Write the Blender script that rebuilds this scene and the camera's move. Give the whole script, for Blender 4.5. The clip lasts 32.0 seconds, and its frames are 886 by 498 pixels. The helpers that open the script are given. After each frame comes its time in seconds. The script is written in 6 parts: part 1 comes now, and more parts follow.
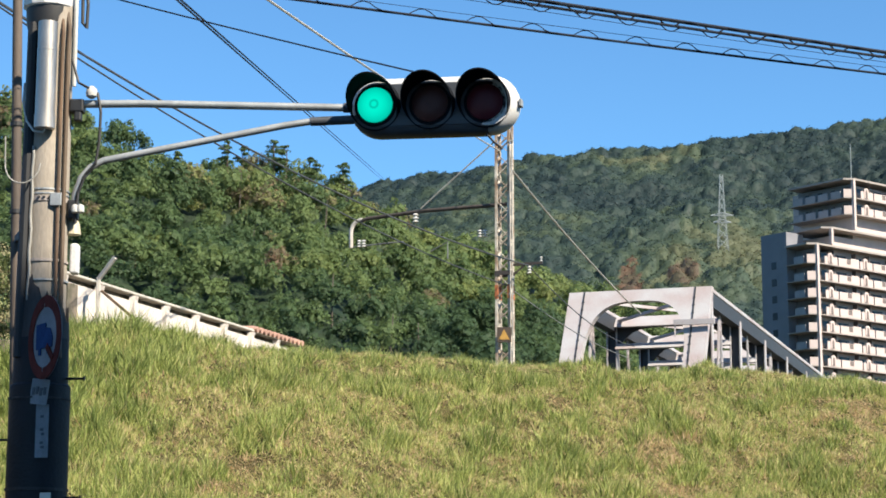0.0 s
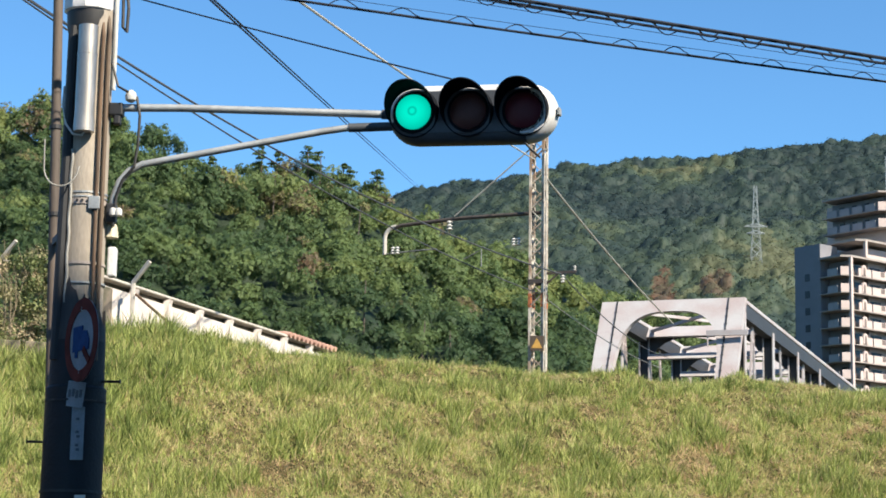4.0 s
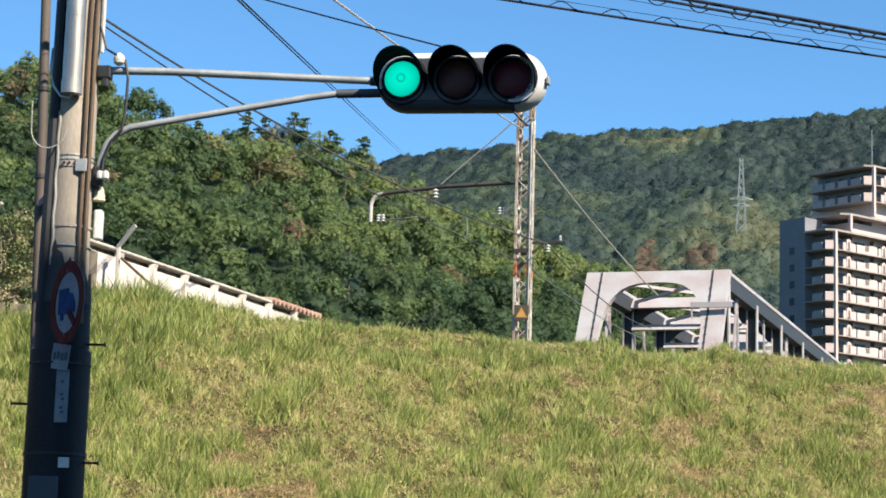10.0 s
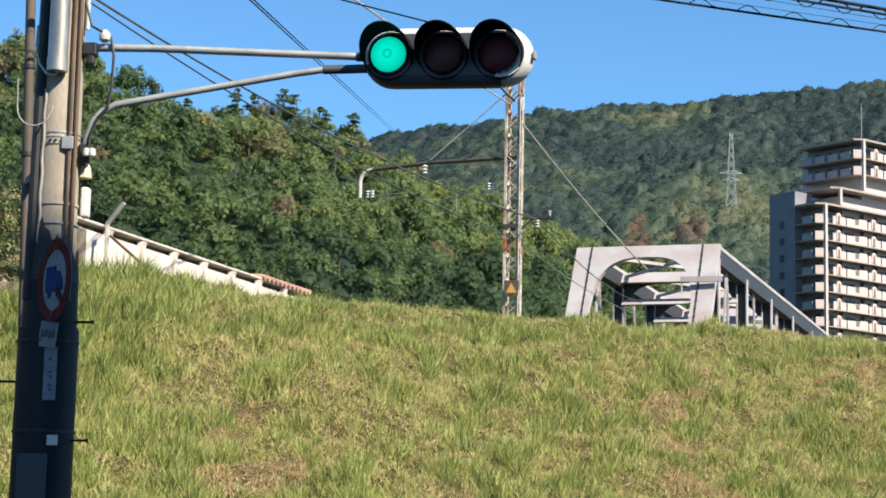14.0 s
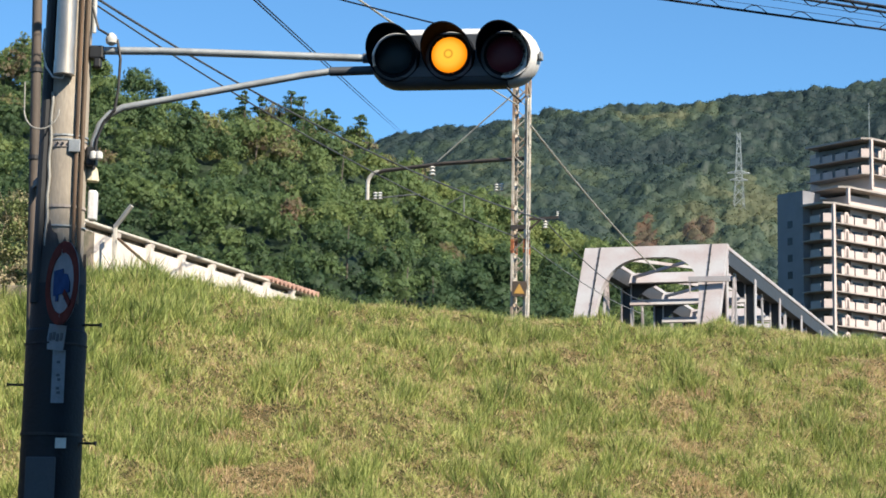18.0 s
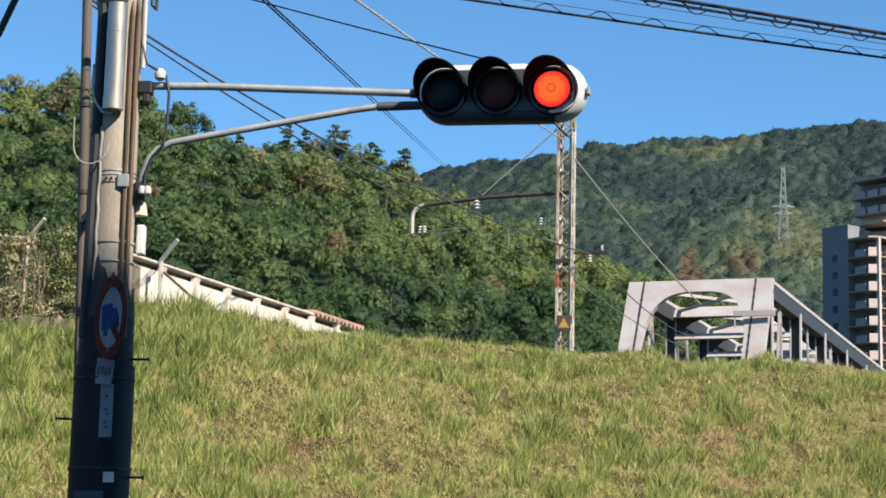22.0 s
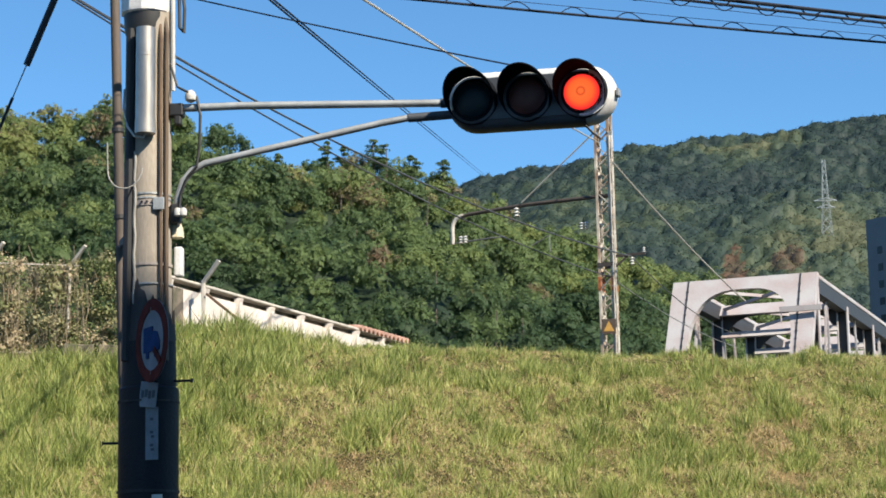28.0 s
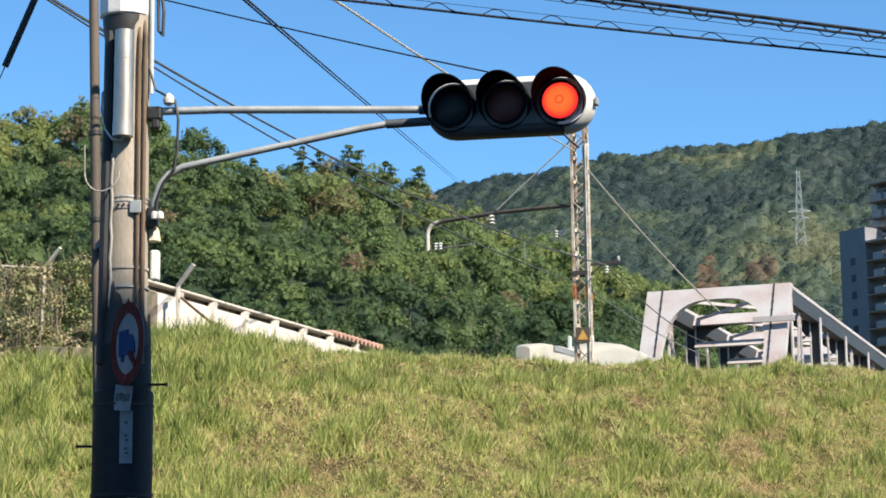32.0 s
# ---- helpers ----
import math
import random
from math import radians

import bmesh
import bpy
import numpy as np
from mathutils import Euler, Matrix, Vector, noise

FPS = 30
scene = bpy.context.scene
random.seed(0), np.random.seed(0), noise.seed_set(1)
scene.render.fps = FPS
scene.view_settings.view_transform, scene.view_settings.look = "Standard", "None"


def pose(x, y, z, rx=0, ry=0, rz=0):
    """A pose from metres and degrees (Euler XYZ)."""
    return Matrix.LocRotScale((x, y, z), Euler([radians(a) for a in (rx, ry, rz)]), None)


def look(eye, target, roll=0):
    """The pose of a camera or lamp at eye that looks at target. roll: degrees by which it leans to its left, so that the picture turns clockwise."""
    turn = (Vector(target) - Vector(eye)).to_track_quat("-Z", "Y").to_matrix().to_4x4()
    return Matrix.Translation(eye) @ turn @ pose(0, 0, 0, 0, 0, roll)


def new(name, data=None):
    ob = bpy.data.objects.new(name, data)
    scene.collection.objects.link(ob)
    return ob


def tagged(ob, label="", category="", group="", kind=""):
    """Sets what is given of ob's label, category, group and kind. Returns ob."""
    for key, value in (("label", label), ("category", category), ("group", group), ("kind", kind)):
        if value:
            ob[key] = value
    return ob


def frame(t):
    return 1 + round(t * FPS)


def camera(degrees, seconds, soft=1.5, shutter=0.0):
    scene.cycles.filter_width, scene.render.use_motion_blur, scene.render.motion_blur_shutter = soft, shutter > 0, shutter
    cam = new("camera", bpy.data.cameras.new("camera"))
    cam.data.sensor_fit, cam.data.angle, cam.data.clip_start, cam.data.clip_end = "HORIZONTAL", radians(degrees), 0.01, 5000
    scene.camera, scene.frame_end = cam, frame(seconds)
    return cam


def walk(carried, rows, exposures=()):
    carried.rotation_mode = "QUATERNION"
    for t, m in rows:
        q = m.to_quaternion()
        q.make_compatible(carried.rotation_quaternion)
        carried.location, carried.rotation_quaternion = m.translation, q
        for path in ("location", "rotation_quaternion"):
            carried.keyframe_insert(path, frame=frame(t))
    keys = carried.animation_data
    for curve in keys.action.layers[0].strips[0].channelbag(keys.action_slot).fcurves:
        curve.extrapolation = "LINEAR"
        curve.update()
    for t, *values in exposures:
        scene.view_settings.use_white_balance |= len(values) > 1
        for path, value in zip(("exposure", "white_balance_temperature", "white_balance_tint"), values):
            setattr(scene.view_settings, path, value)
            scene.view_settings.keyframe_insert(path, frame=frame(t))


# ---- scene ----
cam = camera(24.0, 32.0, soft=1.7)
# seconds, x, z, pitch, roll, yaw of the hand-held camera
PATH = [
    (0.0, 0.000, 1.500, 9.979, 0.000, 0.000),
    (0.5, 0.005, 1.499, 9.966, 0.089, -0.091),
    (1.0, 0.002, 1.499, 9.929, 0.085, 0.186),
    (1.5, -0.003, 1.498, 9.963, 0.006, 0.762),
    (2.0, -0.008, 1.500, 9.918, -0.255, 0.768),
    (2.5, -0.016, 1.495, 9.941, -0.481, 0.836),
    (3.0, -0.019, 1.495, 10.019, -0.697, 0.898),
    (3.5, -0.028, 1.498, 10.193, -0.890, 0.795),
    (5.5, -0.010, 1.500, 9.944, -0.400, 0.775),
    (6.0, -0.005, 1.499, 9.760, -0.361, 1.123),
    (6.5, -0.005, 1.496, 9.468, -0.567, 1.446),
    (7.0, -0.009, 1.494, 9.041, -0.843, 1.666),
    (7.5, -0.013, 1.492, 8.773, -0.937, 1.529),
    (8.0, -0.018, 1.491, 9.205, -0.935, 1.401),
    (8.5, -0.022, 1.494, 9.553, -1.070, 0.941),
    (9.0, -0.030, 1.494, 9.599, -1.269, 0.505),
    (9.5, -0.033, 1.494, 9.463, -1.418, 0.276),
    (10.0, -0.036, 1.493, 9.326, -1.540, 0.228),
    (10.5, -0.033, 1.491, 9.207, -1.651, 0.171),
    (11.0, -0.031, 1.491, 8.977, -1.758, 0.064),
    (11.5, -0.032, 1.492, 8.779, -1.809, -0.081),
    (12.0, -0.028, 1.489, 8.615, -1.777, -0.061),
    (12.5, -0.025, 1.486, 8.451, -1.682, 0.088),
    (13.0, -0.024, 1.489, 8.517, -1.557, 0.245),
    (13.5, -0.018, 1.490, 8.654, -1.328, 0.203),
    (14.0, -0.016, 1.490, 8.670, -1.172, 0.020),
    (14.5, -0.011, 1.491, 8.651, -1.127, 0.068),
    (16.5, -0.006, 1.487, 8.541, -0.929, 0.115),
    (17.0, -0.006, 1.490, 8.539, -0.882, 0.268),
    (17.5, -0.008, 1.488, 8.564, -0.874, 0.328),
    (18.0, -0.012, 1.490, 8.699, -0.927, 0.278),
    (18.5, -0.015, 1.488, 8.774, -1.017, 0.206),
    (19.0, -0.019, 1.489, 8.923, -1.180, 0.227),
    (19.5, -0.030, 1.491, 9.101, -1.336, 0.414),
    (20.0, -0.037, 1.493, 9.295, -1.478, 0.629),
    (20.5, -0.040, 1.494, 9.482, -1.533, 0.900),
    (21.0, -0.040, 1.493, 9.598, -1.342, 1.255),
    (21.5, -0.038, 1.497, 9.649, -1.210, 1.329),
    (22.0, -0.037, 1.498, 9.600, -1.178, 1.448),
    (22.5, -0.039, 1.496, 9.511, -1.093, 1.688),
    (23.0, -0.032, 1.496, 9.515, -0.762, 1.955),
    (23.5, -0.025, 1.498, 9.614, -0.302, 2.211),
    (24.0, -0.022, 1.496, 9.580, -0.023, 2.758),
    (24.5, -0.019, 1.495, 9.366, 0.093, 2.669),
    (26.5, -0.012, 1.489, 9.432, 0.349, 2.483),
    (27.0, -0.007, 1.490, 9.637, 0.594, 2.618),
    (27.5, -0.000, 1.492, 9.758, 1.005, 2.946),
    (28.0, 0.004, 1.487, 9.889, 1.228, 3.065),
    (28.5, 0.003, 1.492, 9.899, 1.277, 2.779),
    (29.0, 0.006, 1.490, 9.718, 1.251, 2.696),
    (29.5, 0.006, 1.492, 9.640, 1.276, 2.707),
    (30.0, 0.006, 1.490, 9.961, 1.220, 2.389),
    (30.5, -0.000, 1.491, 10.099, 1.078, 2.233),
    (31.0, -0.010, 1.492, 10.025, 0.763, 2.220),
    (31.5, -0.017, 1.491, 10.041, 0.650, 2.160),
    (32.0, -0.013, 1.488, 10.056, 0.688, 2.252),
]
walk(cam, [(t, pose(x, 0, z, 90 + p, r, w)) for t, x, z, p, r, w in PATH],
     [(0.0, 1.18), (9.0, 1.16), (14.0, 1.14), (19.0, 1.11), (20.6, 1.07), (22.0, 1.01), (29.0, 1.03), (30.0, 1.13), (32.0, 1.18)])

# ---- light ----
SUN_SIDE, SUN_UP = 40.0, 42.0        # degrees towards the viewer from the x axis; elevation
sun_way = Vector((math.cos(radians(SUN_UP)) * math.cos(radians(SUN_SIDE)),
                  -math.cos(radians(SUN_UP)) * math.sin(radians(SUN_SIDE)), math.sin(radians(SUN_UP))))
world = bpy.data.worlds.new("sky")
scene.world = world
world.use_nodes = True
wn = world.node_tree.nodes
sky = wn.new("ShaderNodeTexSky")
sky.sky_type, sky.sun_disc = "NISHITA", False
sky.sun_elevation, sky.sun_rotation = radians(SUN_UP), radians(90 + SUN_SIDE)
sky.altitude, sky.air_density, sky.dust_density, sky.ozone_density = 1500, 1.0, 0.1, 4.0
wn["Background"].inputs[1].default_value = 0.079
tint = wn.new("ShaderNodeMix")
tint.data_type, tint.blend_type = "RGBA", "MULTIPLY"
tint.inputs[0].default_value = 1.0
tint.inputs[7].default_value = (0.67, 1.0, 1.11, 1)       # clear, washed autumn air
world.node_tree.links.new(sky.outputs[0], tint.inputs[6])
world.node_tree.links.new(tint.outputs[2], wn["Background"].inputs[0])
sun = new("sun", bpy.data.lights.new("sun", "SUN"))
sun.data.energy, sun.data.angle, sun.data.color = 5.0, radians(0.53), (1.0, 0.90, 0.74)
sun.matrix_world = look(sun_way * 50, (0, 0, 0))


# ---- materials ----
def mat(name, color, rough=0.6, metal=0.0, var=0.25, scale=6.0, dark=None, bump=0.15, bump_scale=60.0, spec=0.5, stretch=(1, 1, 1), stain=0.0, per_object=0.0):
    """A surface with broad stains and fine grain in object space."""
    m = bpy.data.materials.new(name)
    m.use_nodes = True
    nt, ns = m.node_tree, m.node_tree.nodes
    b = ns["Principled BSDF"]
    tc = ns.new("ShaderNodeTexCoord")
    mp = ns.new("ShaderNodeMapping")
    mp.inputs["Scale"].default_value = stretch
    nt.links.new(tc.outputs["Object"], mp.inputs[0])
    n1 = ns.new("ShaderNodeTexNoise")
    n1.inputs["Scale"].default_value, n1.inputs["Detail"].default_value = scale, 6
    n2 = ns.new("ShaderNodeTexNoise")
    n2.inputs["Scale"].default_value, n2.inputs["Detail"].default_value = bump_scale, 4
    nt.links.new(mp.outputs[0], n1.inputs[0]), nt.links.new(mp.outputs[0], n2.inputs[0])
    ramp = ns.new("ShaderNodeValToRGB")
    d = dark or tuple(c * (1 - var) for c in color)
    e = ramp.color_ramp.elements
    e[0].position, e[0].color = 0.32 + 0.15 * stain, (*d, 1)
    e[1].position, e[1].color = 0.62, (*color, 1)
    nt.links.new(n1.outputs[0], ramp.inputs[0])
    mix = ns.new("ShaderNodeMix")
    mix.data_type, mix.blend_type = "RGBA", "MULTIPLY"
    mix.inputs[0].default_value = 0.35
    nt.links.new(ramp.outputs[0], mix.inputs[6]), nt.links.new(n2.outputs[0], mix.inputs[7])
    last = mix.outputs[2]
    if per_object:
        oi = ns.new("ShaderNodeObjectInfo")
        hs = ns.new("ShaderNodeHueSaturation")
        mr = ns.new("ShaderNodeMapRange")
        mr.inputs[3].default_value, mr.inputs[4].default_value = 1 - per_object, 1 + per_object
        nt.links.new(oi.outputs["Random"], mr.inputs[0]), nt.links.new(mr.outputs[0], hs.inputs["Value"])
        nt.links.new(last, hs.inputs["Color"])
        last = hs.outputs[0]
    nt.links.new(last, b.inputs["Base Color"])
    rr = ns.new("ShaderNodeMapRange")
    rr.inputs[3].default_value, rr.inputs[4].default_value = max(rough - 0.12, 0.03), min(rough + 0.12, 1)
    nt.links.new(n1.outputs[0], rr.inputs[0]), nt.links.new(rr.outputs[0], b.inputs["Roughness"])
    b.inputs["Metallic"].default_value = metal
    b.inputs["Specular IOR Level"].default_value = spec
    if bump:
        bp = ns.new("ShaderNodeBump")
        bp.inputs["Strength"].default_value, bp.inputs["Distance"].default_value = bump, 0.01
        nt.links.new(n2.outputs[0], bp.inputs["Height"]), nt.links.new(bp.outputs[0], b.inputs["Normal"])
    return m


def leaf_mat(name, stops, rough=0.55, trans=0.25, grain=0.0, gaps=0.0, relief=0.8):
    """Foliage whose hue follows the 'tone' that each leaf carries from its plant."""
    m = bpy.data.materials.new(name)
    m.use_nodes = True
    nt, ns = m.node_tree, m.node_tree.nodes
    b = ns["Principled BSDF"]
    at = ns.new("ShaderNodeAttribute")
    at.attribute_name = "tone"
    ramp = ns.new("ShaderNodeValToRGB")
    el = ramp.color_ramp.elements
    while len(el) < len(stops):
        el.new(0.5)
    for e, (p, c) in zip(el, stops):
        e.position, e.color = p, (*c, 1)
    nt.links.new(at.outputs["Fac"], ramp.inputs[0])
    hue = ramp.outputs[0]
    b.inputs["Roughness"].default_value = rough
    b.inputs["Specular IOR Level"].default_value = 0.25
    if grain:
        # single leaves within each spray: hue, relief and gaps
        tc, no = ns.new("ShaderNodeTexCoord"), ns.new("ShaderNodeTexNoise")
        no.inputs["Scale"].default_value, no.inputs["Detail"].default_value, no.inputs["Roughness"].default_value = grain, 3, 0.65
        nt.links.new(tc.outputs["Object"], no.inputs[0])
        hs, mr = ns.new("ShaderNodeHueSaturation"), ns.new("ShaderNodeMapRange")
        mr.inputs[1].default_value, mr.inputs[2].default_value = 0.3, 0.7
        mr.inputs[3].default_value, mr.inputs[4].default_value = 0.78, 1.22
        nt.links.new(no.outputs[0], mr.inputs[0]), nt.links.new(mr.outputs[0], hs.inputs["Value"])
        nt.links.new(hue, hs.inputs["Color"])
        hue = hs.outputs[0]
        bp = ns.new("ShaderNodeBump")
        bp.inputs["Strength"].default_value, bp.inputs["Distance"].default_value = relief, 0.6 / grain
        nt.links.new(no.outputs[0], bp.inputs["Height"]), nt.links.new(bp.outputs[0], b.inputs["Normal"])
    nt.links.new(hue, b.inputs["Base Color"])
    if trans:
        tr, ms = ns.new("ShaderNodeBsdfTranslucent"), ns.new("ShaderNodeMixShader")
        nt.links.new(hue, tr.inputs[0])
        ms.inputs[0].default_value = trans
        nt.links.new(b.outputs[0], ms.inputs[1]), nt.links.new(tr.outputs[0], ms.inputs[2])
        last = ms.outputs[0]
        if gaps:
            cut, tp, mx = ns.new("ShaderNodeMath"), ns.new("ShaderNodeBsdfTransparent"), ns.new("ShaderNodeMixShader")
            no2 = ns.new("ShaderNodeTexNoise")
            no2.inputs["Scale"].default_value, no2.inputs["Detail"].default_value = grain * 1.1, 1
            nt.links.new(tc.outputs["Object"], no2.inputs[0])
            cut.operation = "GREATER_THAN"
            cut.inputs[1].default_value = gaps
            nt.links.new(no2.outputs[0], cut.inputs[0]), nt.links.new(cut.outputs[0], mx.inputs[0])
            nt.links.new(tp.outputs[0], mx.inputs[1]), nt.links.new(last, mx.inputs[2])
            last = mx.outputs[0]
        nt.links.new(last, ns["Material Output"].inputs[0])
    return m


def lit_mat(name, core, rim, strength):
    """A glowing lens with faint rings: bright spot, ring, even field."""
    m = bpy.data.materials.new(name)
    m.use_nodes = True
    nt, ns = m.node_tree, m.node_tree.nodes
    b = ns["Principled BSDF"]
    tc = ns.new("ShaderNodeTexCoord")
    ln = ns.new("ShaderNodeVectorMath")
    ln.operation = "LENGTH"
    sep = ns.new("ShaderNodeVectorMath")
    sep.operation = "MULTIPLY"
    sep.inputs[1].default_value = (1, 0, 1)
    nt.links.new(tc.outputs["Object"], sep.inputs[0]), nt.links.new(sep.outputs[0], ln.inputs[0])
    mr = ns.new("ShaderNodeMapRange")
    mr.inputs[2].default_value = 0.125
    nt.links.new(ln.outputs["Value"], mr.inputs[0])
    ramp = ns.new("ShaderNodeValToRGB")
    el = ramp.color_ramp.elements
    while len(el) < 7:
        el.new(0.5)
    dim = tuple(0.48 * c for c in core)
    for e, (p, c) in zip(el, ((0, core), (0.12, core), (0.2, dim), (0.3, core), (0.62, tuple(0.85 * c for c in core)), (0.9, rim), (1, tuple(0.7 * c for c in rim)))):
        e.position, e.color = p, (*c, 1)
    nt.links.new(mr.outputs[0], ramp.inputs[0])
    nt.links.new(ramp.outputs[0], b.inputs["Emission Color"])
    b.inputs["Emission Strength"].default_value = strength
    b.inputs["Base Color"].default_value = (*[0.3 * c for c in rim], 1)
    b.inputs["Roughness"].default_value = 0.5
    b.inputs["Specular IOR Level"].default_value = 0.1
    return m


CONCRETE = mat("pole_concrete", (0.42, 0.365, 0.30), 0.85, var=0.35, scale=3, bump=0.3, stretch=(1, 1, 0.35), stain=0.3)
SHEET = mat("antiposting_sheet", (0.014, 0.016, 0.022), 0.6, spec=0.3, var=0.4, scale=5, bump=0.4, bump_scale=45)
WRAP = mat("streaked_dark_sheet", (0.085, 0.075, 0.07), 0.8, var=0.5, dark=(0.018, 0.018, 0.022), scale=7, bump=0.4, stretch=(1, 1, 0.25), stain=0.5)
STEEL_POLE = mat("weathered_pole", (0.13, 0.10, 0.08), 0.75, var=0.4, scale=5, stretch=(1, 1, 0.3))
SILVER = mat("bright_galvanised", (0.50, 0.48, 0.455), 0.46, metal=0.8, var=0.35, scale=7, bump=0.02, stretch=(1, 1, 0.3))
GALV = mat("dull_galvanised", (0.40, 0.42, 0.43), 0.5, metal=0.35, var=0.25, scale=7, bump=0.08)
RUSTPIPE = mat("rusty_conduit", (0.17, 0.105, 0.065), 0.8, var=0.5, scale=8, stretch=(1, 1, 0.3))
TANPIPE = mat("tan_conduit", (0.20, 0.14, 0.095), 0.8, var=0.5, scale=6, stretch=(1, 1, 0.3))
BLACKRUB = mat("black_rubber", (0.018, 0.019, 0.022), 0.6, var=0.3, bump=0.05)
GREYCABLE = mat("grey_cable", (0.36, 0.35, 0.32), 0.6, var=0.3, bump=0.05)
WIREDARK = mat("dark_wire", (0.014, 0.02, 0.034), 0.75, var=0.3, bump=0, spec=0.2)
WIRELIGHT = mat("weathered_bare_wire", (0.22, 0.23, 0.22), 0.55, metal=0.3, var=0.3, bump=0)
WIREGREY = mat("grey_bare_wire", (0.055, 0.062, 0.072), 0.65, var=0.3, bump=0)
WIREPALE = mat("pale_guy_wire", (0.44, 0.42, 0.37), 0.6, var=0.2, bump=0)
CREAM = mat("cream_plastic", (0.62, 0.55, 0.40), 0.5, var=0.15, scale=8)
PORCELAIN = mat("white_porcelain", (0.62, 0.61, 0.58), 0.2, var=0.12, bump=0)
WHITEPAINT = mat("white_paint_box", (0.74, 0.74, 0.74), 0.5, var=0.15, scale=10)
HOUSING = mat("signal_grey_white_paint", (0.68, 0.68, 0.68), 0.45, var=0.18, scale=7, bump=0.04)
# Dark grey paint that also carries the signal's shade in its colour.
FRONT = mat("dark_grey_paint_and_shade", (0.06, 0.068, 0.082), 0.6, var=0.2, scale=7, bump=0.04)
VISOR = mat("signal_visor_black", (0.012, 0.014, 0.019), 0.88, var=0.3, scale=8, bump=0.05, spec=0.06)
DARKLENS_G = mat("unlit_green_lens", (0.007, 0.020, 0.028), 0.35, spec=0.2, var=0.2, bump=0.3, bump_scale=160)
DARKLENS_Y = mat("unlit_amber_lens", (0.10, 0.035, 0.032), 0.35, spec=0.2, var=0.2, bump=0.3, bump_scale=160)
DARKLENS_R = mat("unlit_red_lens", (0.12, 0.018, 0.028), 0.35, spec=0.2, var=0.2, bump=0.3, bump_scale=160)
LIT_G = lit_mat("lit_green_lens", (0.0, 0.80, 0.56), (0.0, 0.52, 0.37), 0.50)
LIT_Y = lit_mat("lit_amber_lens", (1.0, 0.50, 0.045), (1.0, 0.26, 0.006), 0.62)
LIT_R = lit_mat("lit_red_lens", (1.0, 0.14, 0.03), (0.90, 0.03, 0.025), 0.62)
SIGNRED = mat("sign_red", (0.16, 0.040, 0.034), 0.85, spec=0.05, var=0.45, scale=9)
SIGNWHITE = mat("sign_white", (0.30, 0.32, 0.35), 0.85, spec=0.05, var=0.2, scale=9)
SIGNBLUE = mat("sign_blue", (0.03, 0.075, 0.20), 0.85, spec=0.05, var=0.3, scale=12)
INK = mat("grey_print", (0.10, 0.11, 0.13), 0.7, var=0.2, bump=0)
YELLOW = mat("warning_yellow", (0.46, 0.26, 0.05), 0.5, var=0.2, scale=9)
BROWNSIGN = mat("sign_dark_brown", (0.06, 0.04, 0.025), 0.6, var=0.3)
ORANGE = mat("faded_orange_paint", (0.52, 0.17, 0.06), 0.6, var=0.3, scale=9)
LATTICE = mat("rusting_lattice_steel", (0.64, 0.585, 0.50), 0.75, metal=0.0, var=0.5, dark=(0.30, 0.20, 0.13), scale=2.6, stain=0.3, bump=0.2)
DARKSTEEL = mat("dark_brown_steel", (0.07, 0.055, 0.045), 0.6, var=0.3)
BRIDGEPAINT = mat("bridge_grey_paint", (0.45, 0.435, 0.44), 0.6, var=0.18, dark=(0.40, 0.335, 0.325), scale=0.9, stain=0.2, bump=0.1, bump_scale=25)
# Dark seam steel; also puts shade of webs and arches into the colour.
BRIDGEDARK = mat("bridge_seam_and_shade_grey", (0.035, 0.039, 0.047), 0.65, var=0.3, scale=1.5)
WALLWHITE = mat("limewashed_concrete_wall", (0.72, 0.645, 0.585), 0.85, var=0.2, scale=1.6, bump=0.2, stain=0.2)
COPINGRED = mat("red_tile_coping", (0.56, 0.33, 0.25), 0.8, var=0.35, scale=2.5)
POSTCON = mat("pale_concrete_post", (0.55, 0.51, 0.45), 0.85, var=0.25, scale=5)
FENCEWIRE = mat("chain_link_wire", (0.30, 0.27, 0.22), 0.6, metal=0.2, var=0.3, bump=0)
BLOCK = mat("mossy_concrete_and_gap_shade", (0.19, 0.155, 0.12), 0.9, dark=(0.07, 0.07, 0.04), scale=6, bump=0.3)
SOIL = mat("levee_soil", (0.085, 0.075, 0.034), 0.95, spec=0.03, dark=(0.042, 0.04, 0.019), scale=1.2, bump=0.5, bump_scale=20)
ASPHALT = mat("asphalt", (0.055, 0.055, 0.057), 0.9, var=0.25, scale=2, bump=0.4, bump_scale=90)
BALLAST = mat("track_ballast", (0.24, 0.21, 0.18), 0.95, var=0.4, scale=9, bump=0.6, bump_scale=30)
WATER = mat("river_water", (0.05, 0.07, 0.07), 0.12, var=0.2, scale=0.2, bump=0.2, bump_scale=2)
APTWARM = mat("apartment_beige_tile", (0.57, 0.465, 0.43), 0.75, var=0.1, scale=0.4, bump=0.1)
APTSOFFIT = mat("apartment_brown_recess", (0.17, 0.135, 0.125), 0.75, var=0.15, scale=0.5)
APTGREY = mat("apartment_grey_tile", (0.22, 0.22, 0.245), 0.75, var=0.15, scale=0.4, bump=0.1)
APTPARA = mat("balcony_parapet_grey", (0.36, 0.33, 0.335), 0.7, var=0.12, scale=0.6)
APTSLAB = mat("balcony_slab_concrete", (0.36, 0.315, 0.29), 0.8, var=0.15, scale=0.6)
APTGLASS = mat("apartment_window_glass", (0.03, 0.03, 0.034), 0.22, var=0.2, bump=0, spec=0.4)
